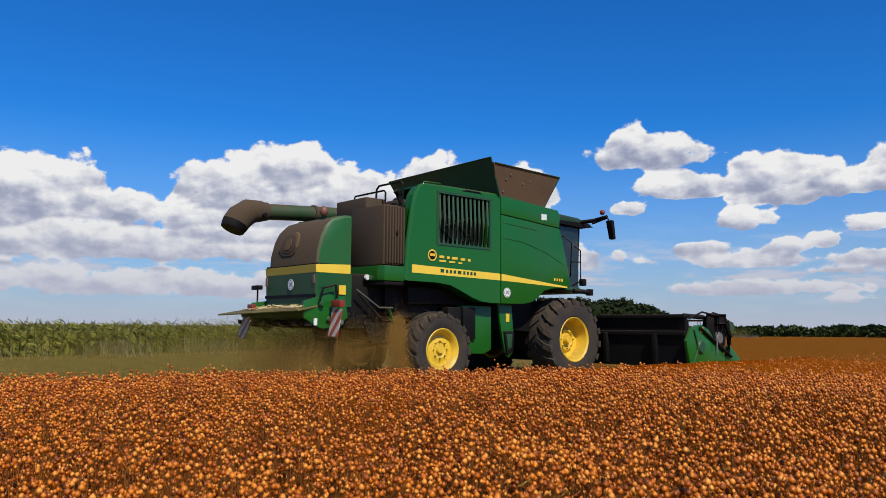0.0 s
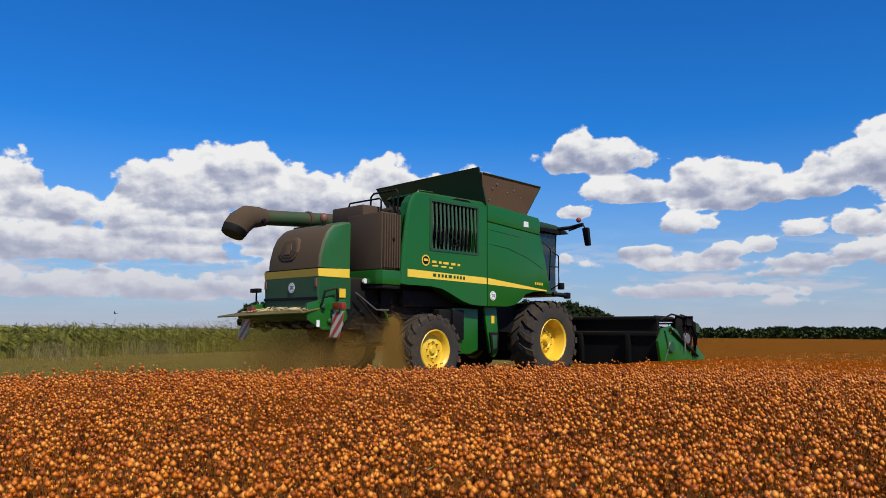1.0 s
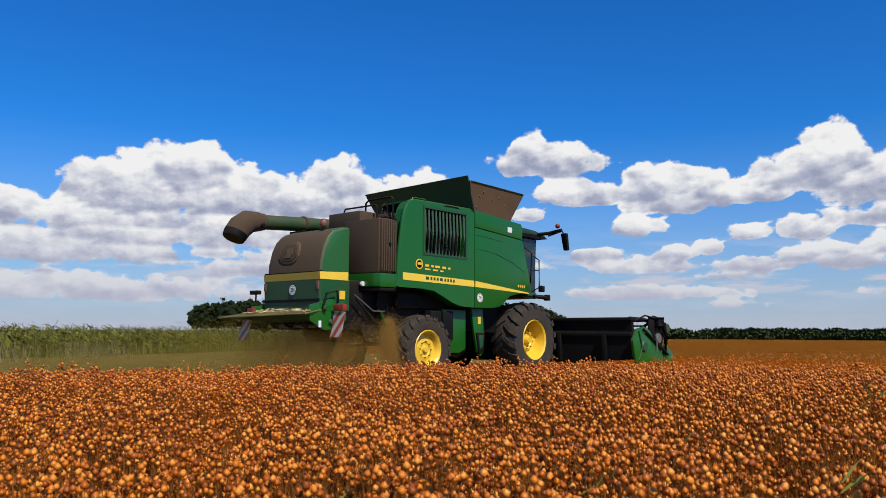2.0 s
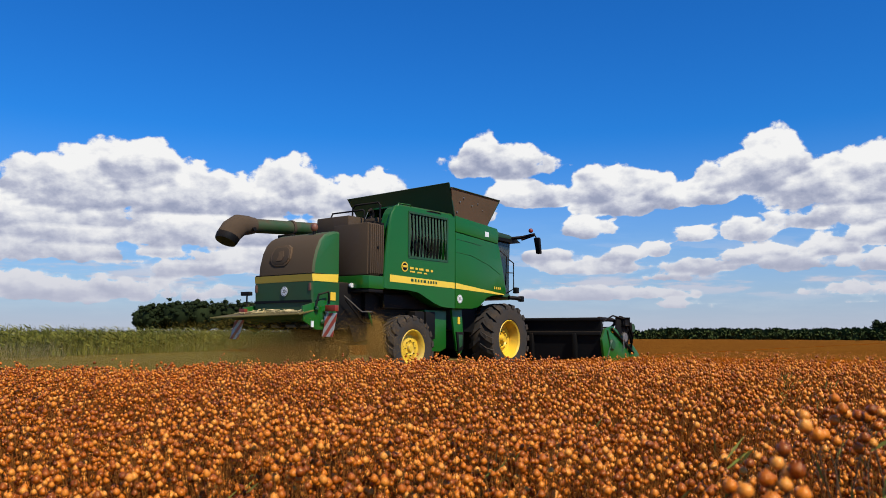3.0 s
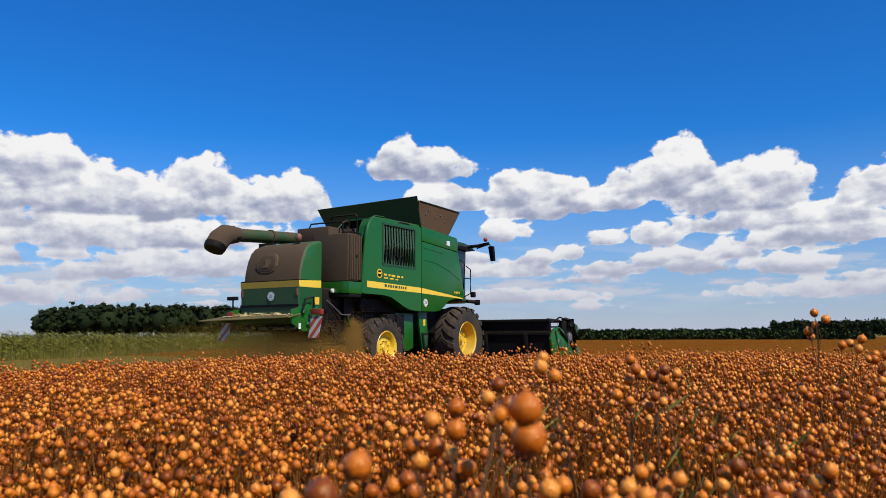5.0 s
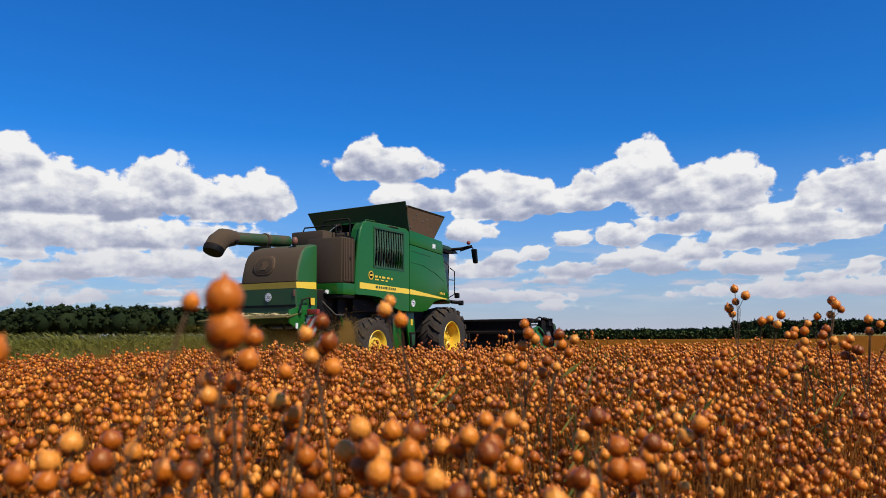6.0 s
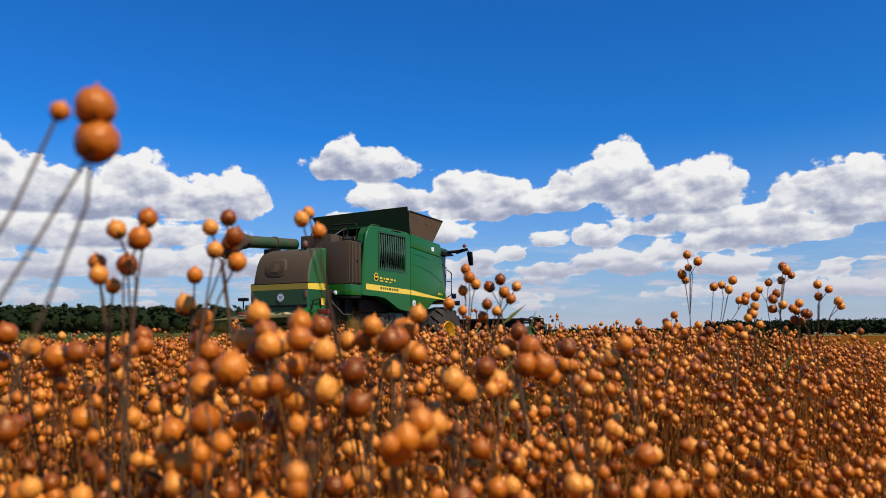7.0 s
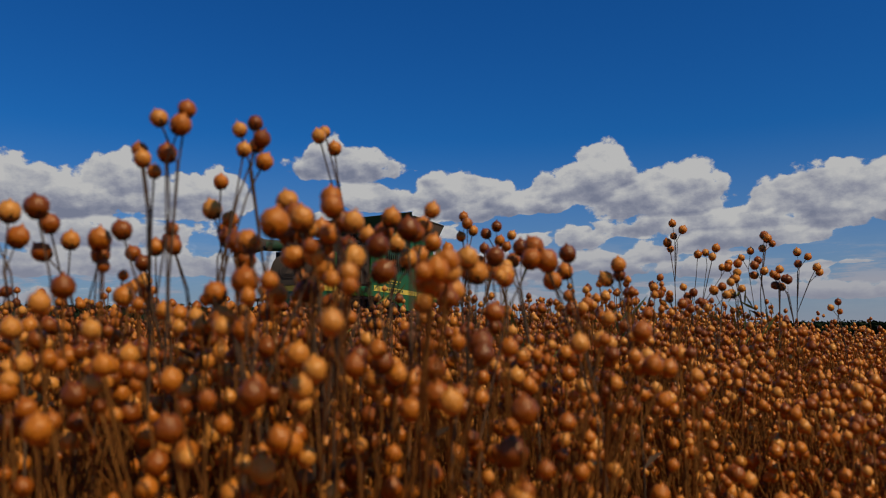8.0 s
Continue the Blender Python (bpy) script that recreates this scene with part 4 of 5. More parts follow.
def ground_sheet():
    b = bmesh.new()
    rings = [0, 2, 5, 10, 20, 40, 80, 160, 320, 700, 1500, 3200]
    n = 64
    prev = None
    c = b.verts.new((0, 0, 0))
    for r in rings[1:]:
        cur = [b.verts.new((r * math.cos(2 * math.pi * k / n), r * math.sin(2 * math.pi * k / n), 0)) for k in range(n)]
        for k in range(n):
            if prev is None:
                b.faces.new((c, cur[k], cur[(k + 1) % n]))
            else:
                b.faces.new((prev[k], cur[k], cur[(k + 1) % n], prev[(k + 1) % n]))
        prev = cur
    g = put("ground", b, GROUND, True)
    tagged(g, "pale brown harvested stubble field", "field", kind="structure")


def canopy_sheet():
    """The closed top of the standing crop; near the camera it sinks and darkens the depth under single plants."""
    b = bmesh.new()
    us = [-14 + 0.7 * i for i in range(90)] + [49 + 4 * i for i in range(1, 30)]
    grid = {}
    ws = [-6 + 0.5 * j for j in range(30)] + [EDGE - 0.06, EDGE + 0.1] + [9.2 + 0.75 * j for j in range(8)] + [SWATH - 0.05] + [17.4 + 2.3 * j for j in range(9)]

    def vert(i, j):
        if (i, j) not in grid:
            u, w = us[i], ws[j]
            p = AHEAD * u + LEFT * w
            d = math.hypot(p.x - 0.4, p.y)
            low = 0.05 + (0.42 if d < 1.6 else 0.28 if d < 2.4 else 0.14 if d < 6 else 0.10 if d < 12 else 0.06 if d < 20 else 0.0)
            z = flax_height(p.x, p.y) - low + 0.035 * wobble(p.x, p.y, 4.0, 9.0)
            if w > EDGE:
                z *= min(1.0, max(0.02, (u - 17 - (8 if w > SWATH else 0)) / 13))
            grid[i, j] = b.verts.new((p.x, p.y, z))
        return grid[i, j]
    for i in range(len(us) - 1):
        for j in range(len(ws) - 1):
            u, w = (us[i] + us[i + 1]) / 2, (ws[j] + ws[j + 1]) / 2
            p = AHEAD * u + LEFT * w
            if w < EDGE or u > (17 if w < SWATH else 25):
                b.faces.new((vert(i, j), vert(i + 1, j), vert(i + 1, j + 1), vert(i, j + 1)))
    for f in b.faces:
        c = f.calc_center_median()
        f.material_index = 1 if math.hypot(c.x, c.y) > 21 else 0
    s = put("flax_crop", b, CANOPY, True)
    s.data.materials.append(CANOPY_FAR)
    tagged(s, "dense rust-orange canopy of ripe flax", "crop", kind="stuff")
    # the cut face of the crop
    b = bmesh.new()
    last = None
    for i in range(160):
        p = AHEAD * (-14 + 0.5 * i) + LEFT * (EDGE - 0.06)
        top = flax_height(p.x, p.y) - 0.03
        cur = (b.verts.new((p.x, p.y, 0)), b.verts.new((p.x, p.y, top)))
        if last:
            b.faces.new((last[0], cur[0], cur[1], last[1]))
        last = cur
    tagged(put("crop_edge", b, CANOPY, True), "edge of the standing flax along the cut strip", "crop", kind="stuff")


def merged(name, template, faces, centres, scales, turns, material, label, category, smooth=True):
    """One mesh of many small alike bodies: template vertices scaled, turned and moved to each centre."""
    t = np.asarray(template, float)
    n, k = len(centres), len(t)
    v = np.einsum("nij,kj->nki", turns, t) * np.asarray(scales).reshape(n, 1, -1) + np.asarray(centres)[:, None, :]
    f = (np.asarray(faces)[None] + (np.arange(n) * k)[:, None, None]).reshape(-1, len(faces[0]))
    me = bpy.data.meshes.new(name)
    size = f.shape[1]
    me.vertices.add(n * k)
    me.vertices.foreach_set("co", v.reshape(-1).astype(np.float32))
    me.loops.add(f.size)
    me.loops.foreach_set("vertex_index", f.reshape(-1).astype(np.int32))
    me.polygons.add(len(f))
    me.polygons.foreach_set("loop_start", np.arange(0, f.size, size).astype(np.int32))
    me.polygons.foreach_set("loop_total", np.full(len(f), size, np.int32))
    me.update(calc_edges=True)
    me.materials.append(material)
    if smooth:
        me.shade_smooth()
    ob = new(name, me)
    if label:
        tagged(ob, label, category, kind="stuff")
    return ob


def turn_to(d):
    """Rotation matrices that carry +z to the directions d."""
    d = d / np.linalg.norm(d, axis=1, keepdims=True)
    a = np.tile([1.0, 0.13, 0.0], (len(d), 1))
    x = np.cross(a, d)
    x /= np.linalg.norm(x, axis=1, keepdims=True)
    y = np.cross(d, x)
    return np.stack([x, y, d], 2)


def pod_template(around, profile):
    """A flax pod: a globe with a short calyx below and a dry point on top, unit radius."""
    v = [(0, 0, profile[0][1])]
    for r, z in profile[1:-1]:
        v += [(r * math.cos(2 * math.pi * k / around), r * math.sin(2 * math.pi * k / around), z) for k in range(around)]
    v.append((0, 0, profile[-1][1]))
    f = []
    rings = len(profile) - 2
    for k in range(around):
        f.append((0, 1 + (k + 1) % around, 1 + k))
        for r in range(rings - 1):
            a, b = 1 + r * around + k, 1 + r * around + (k + 1) % around
            f.append((a, b, b + around))
            f.append((a, b + around, a + around))
        f.append((1 + (rings - 1) * around + k, 1 + (rings - 1) * around + (k + 1) % around, len(v) - 1))
    return v, f


FINE_POD = pod_template(7, [(0, -0.98), (0.5, -0.86), (0.92, -0.42), (1.0, 0.12), (0.72, 0.66), (0.2, 0.93), (0, 1.25)])
NEAR_POD = pod_template(5, [(0, -0.98), (0.85, -0.5), (1.0, 0.1), (0.65, 0.7), (0, 1.18)])
MID_POD = pod_template(4, [(0, -1.0), (0.95, -0.35), (0.85, 0.5), (0, 1.1)])
FAR_POD = pod_template(4, [(0, -0.95), (1.0, 0.0), (0, 1.0)])
STALK = ([(math.cos(a), math.sin(a), z) for z in (0, 1) for a in (0.0, 2.1, 4.2)], [(0, 1, 4, 3), (1, 2, 5, 4), (2, 0, 3, 5)])


def rods(name, a, b, radius, material, label, category):
    """Thin straight stalks from a to b."""
    a, b = np.asarray(a), np.asarray(b)
    d = b - a
    ln = np.linalg.norm(d, axis=1)
    t = turn_to(d)
    r = np.broadcast_to(np.asarray(radius, float), ln.shape)
    t = t * np.stack([r, r, ln], 1)[:, None, :]
    return merged(name, STALK[0], STALK[1], a, np.ones((len(a), 1)), t, material, label, category)


def flax_zone(r0, r1, az0, az1, plants, pods_per, pod, radius, stems, branches):
    """Ripe flax between two distances from the walk's middle."""
    pc, pd, ps, s0, s1, b0, b1 = [], [], [], [], [], [], []
    n = 0
    while n < plants:
        n += 1
        az = radians(rng.uniform(az0, az1))
        r = math.sqrt(rng.uniform(r0 * r0, r1 * r1))
        x, y = 0.35 + r * math.sin(az), r * math.cos(az)
        if not standing(x, y) or x - 1.15 > (y - 0.35) * 1.27 or (r < 0.65 and az > radians(44)):
            continue
        thin = wobble(x, y, 1.6, 20.0)
        if thin < -0.3 and rng.random() < 0.7:
            continue
        h = flax_height(x, y) * rng.uniform(0.9, 1.03) + (rng.random() < 0.08) * rng.uniform(0.0, 0.06) * (r > 2.0)
        lean = rng.normal(0, 0.05, 2) + np.array([-0.02, 0.01])
        fork = np.array([x + lean[0] * 0.8, y + lean[1] * 0.8, h * 0.74])
        if stems:
            s0.append((x, y, 0.0 if r < 3 else h * 0.4))
            s1.append(fork)
        k = max(2, int(rng.poisson(pods_per)))
        sprays = [np.append(rng.normal(0, 0.03, 2), 0.012 - 0.13 * rng.random() ** 1.5) for _ in range(1 + k // 3)]
        for j in range(k):
            out = sprays[j % len(sprays)] + rng.normal(0, 0.0092, 3)
            top = np.array([x + lean[0] + out[0], y + lean[1] + out[1], h + out[2]])
            if abs(top[1]) < 0.2 and -0.3 < top[0] < 0.9:
                continue
            pc.append(top)
            pd.append(top - fork + np.array([0, 0, 0.05]))
            ps.append(radius * rng.uniform(0.62, 1.15))
            if branches and (r < 1.8 or rng.random() < 0.55):
                b0.append(fork + rng.normal(0, 0.01, 3))
                b1.append(top)
    ps = np.array(ps)
    merged("flax_pods", pod[0], pod[1], pc, np.stack([ps, ps, ps * 1.03], 1), turn_to(np.array(pd)), POD, "ripe round orange-brown flax pods", "flax")
    if stems:
        rods("flax_stems", s0, s1, 0.0011 if r0 < 1.5 else 0.0016, STEM, "dry brown flax stems", "flax")
    if branches:
        rods("flax_twigs", b0, b1, 0.0007 if r0 < 1.5 else 0.0010, STEM, "thin dry flax twigs", "flax")


def flax_stalk(x, y, h, pods, spread, seed, radius=0.006, bend=0.0):
    """One tall flax plant that stands out over the crop: a stem that forks, with round pods on thin stalks."""
    q = random.Random(seed)
    s = thing("flax_stalk", "tall dry flax stalk with round ripe pods", "flax plant", "tall flax stalks")
    lx, ly = q.uniform(-0.06, 0.06) + bend, q.uniform(-0.03, 0.03) + bend * 0.4
    s.location = (x - lx, y - ly, 0)
    fork = Vector((lx * 0.45, ly * 0.45, h - 0.11))
    b = tube([(0, 0, 0), (lx * 0.2, ly * 0.2, h * 0.5), fork], 0.0008, 6)
    sprays, turn = max(1, (pods + 1) // 3), q.uniform(0, 6.28)
    for k in range(pods):
        g = k % sprays
        a = turn + 2 * math.pi * g / sprays
        rr = (1.9 * spread if g else 0.5 * spread)
        drop = 0.0 if g == 0 else 0.014 + 0.016 * g
        tip = Vector((lx + rr * math.cos(a), ly + rr * math.sin(a), h - drop)) 
        joint = fork.lerp(tip, 0.72)
        w = k // sprays
        aw = turn * 2 + 2.4 * w + g
        tip = tip + Vector((0.0078 * math.cos(aw), 0.0078 * math.sin(aw), -0.007 * w + q.uniform(-0.002, 0.002))) * (radius / 0.006) * (0.5 if pods < 2 else 1.0)
        mid = joint + Vector((q.uniform(-0.004, 0.004), q.uniform(-0.004, 0.004), -0.003))
        tube([fork, mid, tip], 0.0006, 5, b)
        p = bmesh.new()
        m = (tip - mid).to_track_quat("Z", "Y").to_matrix().to_4x4()
        rad = radius * q.uniform(0.85, 1.12)
        vs = [p.verts.new(m @ (Vector(v) * rad) + tip) for v in FINE_POD[0]]
        for f in FINE_POD[1]:
            p.faces.new([vs[i] for i in f])
        part("pod", p, POD_SINGLE, s, sharp=80)
        sep = bmesh.new()
        low = [Vector((0, 0, -1.05))] + [Vector((rr2 * math.cos(0.628 * j), rr2 * math.sin(0.628 * j), zz)) for j in range(10) for rr2, zz in (((0.9, -0.5),) if j % 2 else ((0.5, -0.92),))]
        cup = [sep.verts.new(m @ (v * rad * 1.05) + tip) for v in low]
        for j in range(10):
            sep.faces.new((cup[0], cup[1 + j], cup[1 + (j + 1) % 10]))
        part("calyx", sep, STALK_STEM, s, smooth=False)
    part("stem", b, STALK_STEM, s)
    for k in range(3):
        z = h * q.uniform(0.6, 0.85)
        a = q.uniform(0, 6.28)
        part("leaf", slab([(lx * 0.5, ly * 0.5, z), (lx * 0.5 + 0.012 * math.cos(a + 0.2), ly * 0.5 + 0.012 * math.sin(a + 0.2), z + 0.012), (lx * 0.5 + 0.024 * math.cos(a), ly * 0.5 + 0.024 * math.sin(a), z + 0.016)], (0, 0, 0.0006)), STALK_STEM, s, smooth=False)
    return s


POD_SINGLE = pod_material("ripe_flax_pod_single", "object")


def green_weeds():
    """A few green sprigs among the flax."""
    c, d, s = [], [], []
    spots = [(0.878, 0.808, 0.872), (0.785, 0.934, 0.85), (1.51, 1.05, 0.859)]
    for _ in range(60):
        az, r = radians(rng.uniform(-25, 50)), rng.uniform(0.9, 4.5)
        x, y = 0.35 + r * math.sin(az), r * math.cos(az)
        spots.append((x, y, flax_height(x, y)))
    for x, y, h in spots:
        for _ in range(44):
            c.append((x + rng.normal(0, 0.022), y + rng.normal(0, 0.022), h - rng.uniform(0.0, 0.22)))
            d.append((rng.normal(0, 0.6), rng.normal(0, 0.6), 1.0))
            s.append(rng.uniform(0.7, 1.6))
    leaf = [(-0.0006, 0, 0), (0.0006, 0, 0), (0.0017, 0.001, 0.011), (-0.0017, 0.001, 0.011), (0, 0.003, 0.026)]
    merged("weed_leaves", leaf, [(0, 1, 2), (0, 2, 3), (3, 2, 4)], c, np.array(s)[:, None], turn_to(np.array(d)), GREENLEAF, "green weed sprigs among the flax", "weed", smooth=False)


# the maize edge: corner points in the plan
MAIZE = [(-60, -12), (-34, 8), (-12.6, 26.5), (-3, 43), (15, 64), (28, 70)]


def along_maize(step):
    for (x0, y0), (x1, y1) in zip(MAIZE, MAIZE[1:]):
        ln = math.hypot(x1 - x0, y1 - y0)
        for k in range(int(ln / step)):
            f = k * step / ln
            yield x0 + (x1 - x0) * f, y0 + (y1 - y0) * f, -(y1 - y0) / ln, (x1 - x0) / ln


def maize_field():
    c, d, s, t0, t1 = [], [], [], [], []
    for x, y, nx, ny in along_maize(0.16):
        for row in range(5):
            px, py = x + nx * row * 0.75 + rng.normal(0, 0.06), y + ny * row * 0.75 + rng.normal(0, 0.06)
            h = 1.0 + 0.1 * wobble(px, py, 0.15) + rng.normal(0, 0.06)
            t0.append((px, py, 0)), t1.append((px + rng.normal(0, 0.03), py + rng.normal(0, 0.03), h))
            for k in range(11 if row < 2 else 5):
                z = h * (rng.uniform(0.2, 1.0) if row < 2 else rng.uniform(0.7, 1.0))
                c.append((px, py, z))
                a = rng.uniform(0, 2 * math.pi)
                d.append((math.cos(a) * 0.75, math.sin(a) * 0.75, rng.uniform(0.2, 1.0)))
                s.append(rng.uniform(0.4, 0.8))
    leaf = [(-0.02, 0, 0), (0.02, 0, 0), (0.04, 0.02, 0.2), (-0.04, 0.02, 0.2), (0.03, -0.05, 0.38), (-0.03, -0.05, 0.38), (0, -0.16, 0.5)]
    faces = [(0, 1, 2), (0, 2, 3), (3, 2, 4), (3, 4, 5), (5, 4, 6)]
    merged("maize_leaves", leaf, faces, c, np.array(s)[:, None], turn_to(np.array(d)), CORNLEAF, "long green leaves of a maize field", "maize", smooth=False)
    rods("maize_stalks", t0, t1, 0.014, CORNLEAF, "green maize stalks", "maize")
    b = bmesh.new()
    last = None
    for x, y, nx, ny in along_maize(2.0):
        cur = [b.verts.new((x + nx * o, y + ny * o, 0.85 + 0.1 * wobble(x + o, y, 0.3))) for o in (1.0, 4, 12, 30, 70)]
        cur = [b.verts.new((x + nx * 0.9, y + ny * 0.9, 0))] + cur
        if last:
            for k in range(len(cur) - 1):
                b.faces.new((last[k], cur[k], cur[k + 1], last[k + 1]))
        last = cur
    tagged(put("maize_crop", b, CORNLEAF, True), "closed green body of the maize field", "maize", kind="stuff")


def verge_grass():
    c, d, s = [], [], []
    for x, y, nx, ny in along_maize(0.10):
        if math.hypot(x, y) > 90:
            continue
        tuft = 0.5 + 0.5 * wobble(x, y, 0.45, 2.0)
        for _ in range(int(2 + 110 * max(0, tuft - 0.56))):
            o = rng.uniform(0.2, 2.8)
            c.append((x - nx * o + rng.normal(0, 0.1), y - ny * o + rng.normal(0, 0.1), 0))
            d.append((rng.normal(0, 0.25), rng.normal(0, 0.25), 1))
            s.append(rng.uniform(0.5, 1.0) * (0.6 + 0.7 * tuft))
    blade = [(-0.014, 0, 0), (0.014, 0, 0), (0.012, 0.03, 0.4), (-0.012, 0.03, 0.4), (0, 0.16, 0.8)]
    merged("verge_grass", blade, [(0, 1, 2), (0, 2, 3), (3, 2, 4)], c, np.array(s)[:, None], turn_to(np.array(d)), DRYGRASS, "pale dry grass tufts along the maize", "grass", smooth=False)


def stubble():
    c0, c1 = [], []
    n = 0
    while n < 15000:
        n += 1
        u, w = rng.uniform(-16, 34), EDGE + abs(rng.normal(0, 5.0)) + 0.05
        p = AHEAD * u + LEFT * w
        if standing(p.x, p.y):
            continue
        h = rng.uniform(0.06, 0.16)
        c0.append((p.x, p.y, 0)), c1.append((p.x + rng.normal(0, 0.03), p.y + rng.normal(0, 0.03), h))
    rods("stubble_stalks", c0, c1, 0.0035, STRAW, "short cut stubble stalks", "stubble")


def woods(name, az0, az1, dist, tall, count, label, depth=25.0, lump=1.7, shape=None, foliage=WOODLEAF):
    """A far wood: many crowns, each of leafy clumps with uneven edges, on trunks."""
    ico = bmesh.new()
    bmesh.ops.create_icosphere(ico, subdivisions=1, radius=1.0)
    iv = np.array([v.co for v in ico.verts])
    fc = [tuple(v.index for v in f.verts) for f in ico.faces]
    ico.free()
    iv = np.array([v * (1 + 0.28 * noise.noise(Vector(v) * 2.1)) for v in iv])
    c, s, lc, ls, ld, t0, t1 = [], [], [], [], [], [], []
    for k in range(count):
        f = (k + rng.uniform(0, 1)) / count
        az = radians(az0 + (az1 - az0) * f)
        r = dist + rng.uniform(0, depth)
        h = tall * (shape(f) if shape else 1.0) * rng.uniform(0.95, 1.03)
        x, y = r * math.sin(az), r * math.cos(az)
        t0.append((x, y, 0)), t1.append((x, y, h * 0.6))
        wdt = min(h * 0.34, 4.6)
        c.append((x, y, h * 0.5)), s.append((wdt * 0.75, wdt * 0.75, h * 0.34))
        for _ in range(28):
            q = rng.normal(0, 1, 3)
            q /= np.linalg.norm(q)
            wdt = min(h * 0.34, 4.6)
            z = h * 0.55 + q[2] * h * 0.40
            q *= rng.uniform(0.55, 1.0)
            z = h * 0.55 + q[2] * h * 0.42
            p = np.array([x + q[0] * wdt * 0.9, y + q[1] * wdt * 0.9, max(z, h * 0.14)])
            sz = 0.85 * lump * rng.uniform(0.5, 1.0) * min(1.0, h / 9)
            c.append(p), s.append((sz, sz, sz * 0.85))
            for _ in range(11):
                e = rng.normal(0, 1, 3)
                e /= np.linalg.norm(e)
                lc.append(p + e * sz * rng.uniform(0.75, 1.2)), ld.append(e + rng.normal(0, 0.5, 3)), ls.append(rng.uniform(0.4, 1.0) * 0.34 * lump)
    turns = turn_to(rng.normal(0, 1, (len(c), 3)))
    merged(name, iv, fc, c, np.array(s), turns, foliage, label, "trees")
    leaf = [(-0.6, 0, 0), (0.6, 0, 0), (0.5, 0.3, 0.9), (-0.5, 0.3, 1.0), (0, -0.3, 1.6)]
    merged(name + "_leaves", leaf, [(0, 1, 2), (0, 2, 3), (3, 2, 4)], lc, np.array(ls)[:, None], turn_to(np.array(ld)), foliage, label, "trees", smooth=False)
    rods(name + "_trunks", t0, t1, 0.22 * min(1.0, tall / 9), BARK, "dark tree trunks of the far wood", "trees")


def chaff_cloud(count, size, seed, label, drift, material):
    """Chaff and dust thrown out by the machine: loose flakes that travel with it."""
    q = np.random.default_rng(seed)
    c = np.array([drift(q) for _ in range(count)])
    s = size * q.uniform(0.4, 1.5, count)
    flake = [(-0.5, 0, 0), (0.5, 0.1, 0.1), (0.1, 0.1, 1.0)]
    return merged("chaff_cloud", flake, [(0, 1, 2)], c, s[:, None], turn_to(q.normal(0, 1, (count, 3))), material, label, "chaff", smooth=False)


def under_hood(q):
    t = q.uniform(0, 1)
    return (-0.55 - 2.1 * t + q.normal(0, 0.28), q.normal(0, 0.7), max(0.05, 0.95 - 0.55 * t + q.normal(0, 0.28)))


def trailing(q):
    t = q.uniform(0, 1) ** 1.3
    puff = 0.85 + 0.35 * math.sin(9 * t + 1.0) + 0.2 * math.sin(23 * t)
    top = max(0.8, 1.25 - 1.5 * t) + 0.12 * math.sin(7 * t)
    z = abs(q.normal(0, (0.62 - 0.25 * t) * puff))
    if z > top:
        z = top * q.uniform(0, 1) ** 1.5
    return (-2.0 - 10.7 * t, 0.4 + 2.6 * t + q.normal(0, 0.6 + 1.4 * t), z + 0.06)


def side_spray(q):
    t = q.uniform(0, 1)
    return (-0.68 - 0.2 * t + 0.16 * t * t + q.normal(0, 0.05 + 0.12 * t), -1.0 - 0.3 * t + q.normal(0, 0.1), 1.2 - 0.95 * t + q.normal(0, 0.08))


ground_sheet()
canopy_sheet()
flax_zone(0.36, 0.9, -38, 62, 480, 9.5, FINE_POD, 0.0056, True, True)
flax_zone(0.9, 1.8, -38, 62, 1900, 9.0, NEAR_POD, 0.006, True, True)
flax_zone(1.8, 4.2, -36, 56, 5200, 7.8, MID_POD, 0.0069, True, True)
flax_zone(4.2, 7.0, -36, 56, 9500, 4.8, FAR_POD, 0.0096, False, False)
flax_zone(7.0, 10.5, -36, 56, 5000, 3.6, FAR_POD, 0.013, False, False)
flax_zone(10.5, 26.0, 2, 58, 3600, 4.0, FAR_POD, 0.015, False, False)
green_weeds()
maize_field()
verge_grass()
stubble()
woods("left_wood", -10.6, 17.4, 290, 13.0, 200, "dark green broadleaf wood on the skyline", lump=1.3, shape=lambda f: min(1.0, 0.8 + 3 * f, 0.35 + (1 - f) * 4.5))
# Dark strip added in place of the far maize, its shade in the colour.
woods("hedgerow", 17.5, 46, 86, 1.42, 110, "low dark strip standing in for the shaded far maize", depth=5.0, lump=0.9, foliage=FAR_MAIZE_SHADE, shape=lambda f: 0.9 + 0.12 * abs(math.sin(f * 23)))
woods("far_trees", 26.5, 36, 480, 3.4, 60, "low far trees on the skyline", lump=2.0, shape=lambda f: 0.7 + 0.5 * abs(math.sin(f * 17)))
woods("far_trees", 36, 41.5, 520, 4.2, 40, "far hedge trees on the skyline", lump=2.0, shape=lambda f: 0.75 + 0.3 * abs(math.sin(f * 9)))
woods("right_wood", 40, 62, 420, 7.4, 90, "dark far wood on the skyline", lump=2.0)

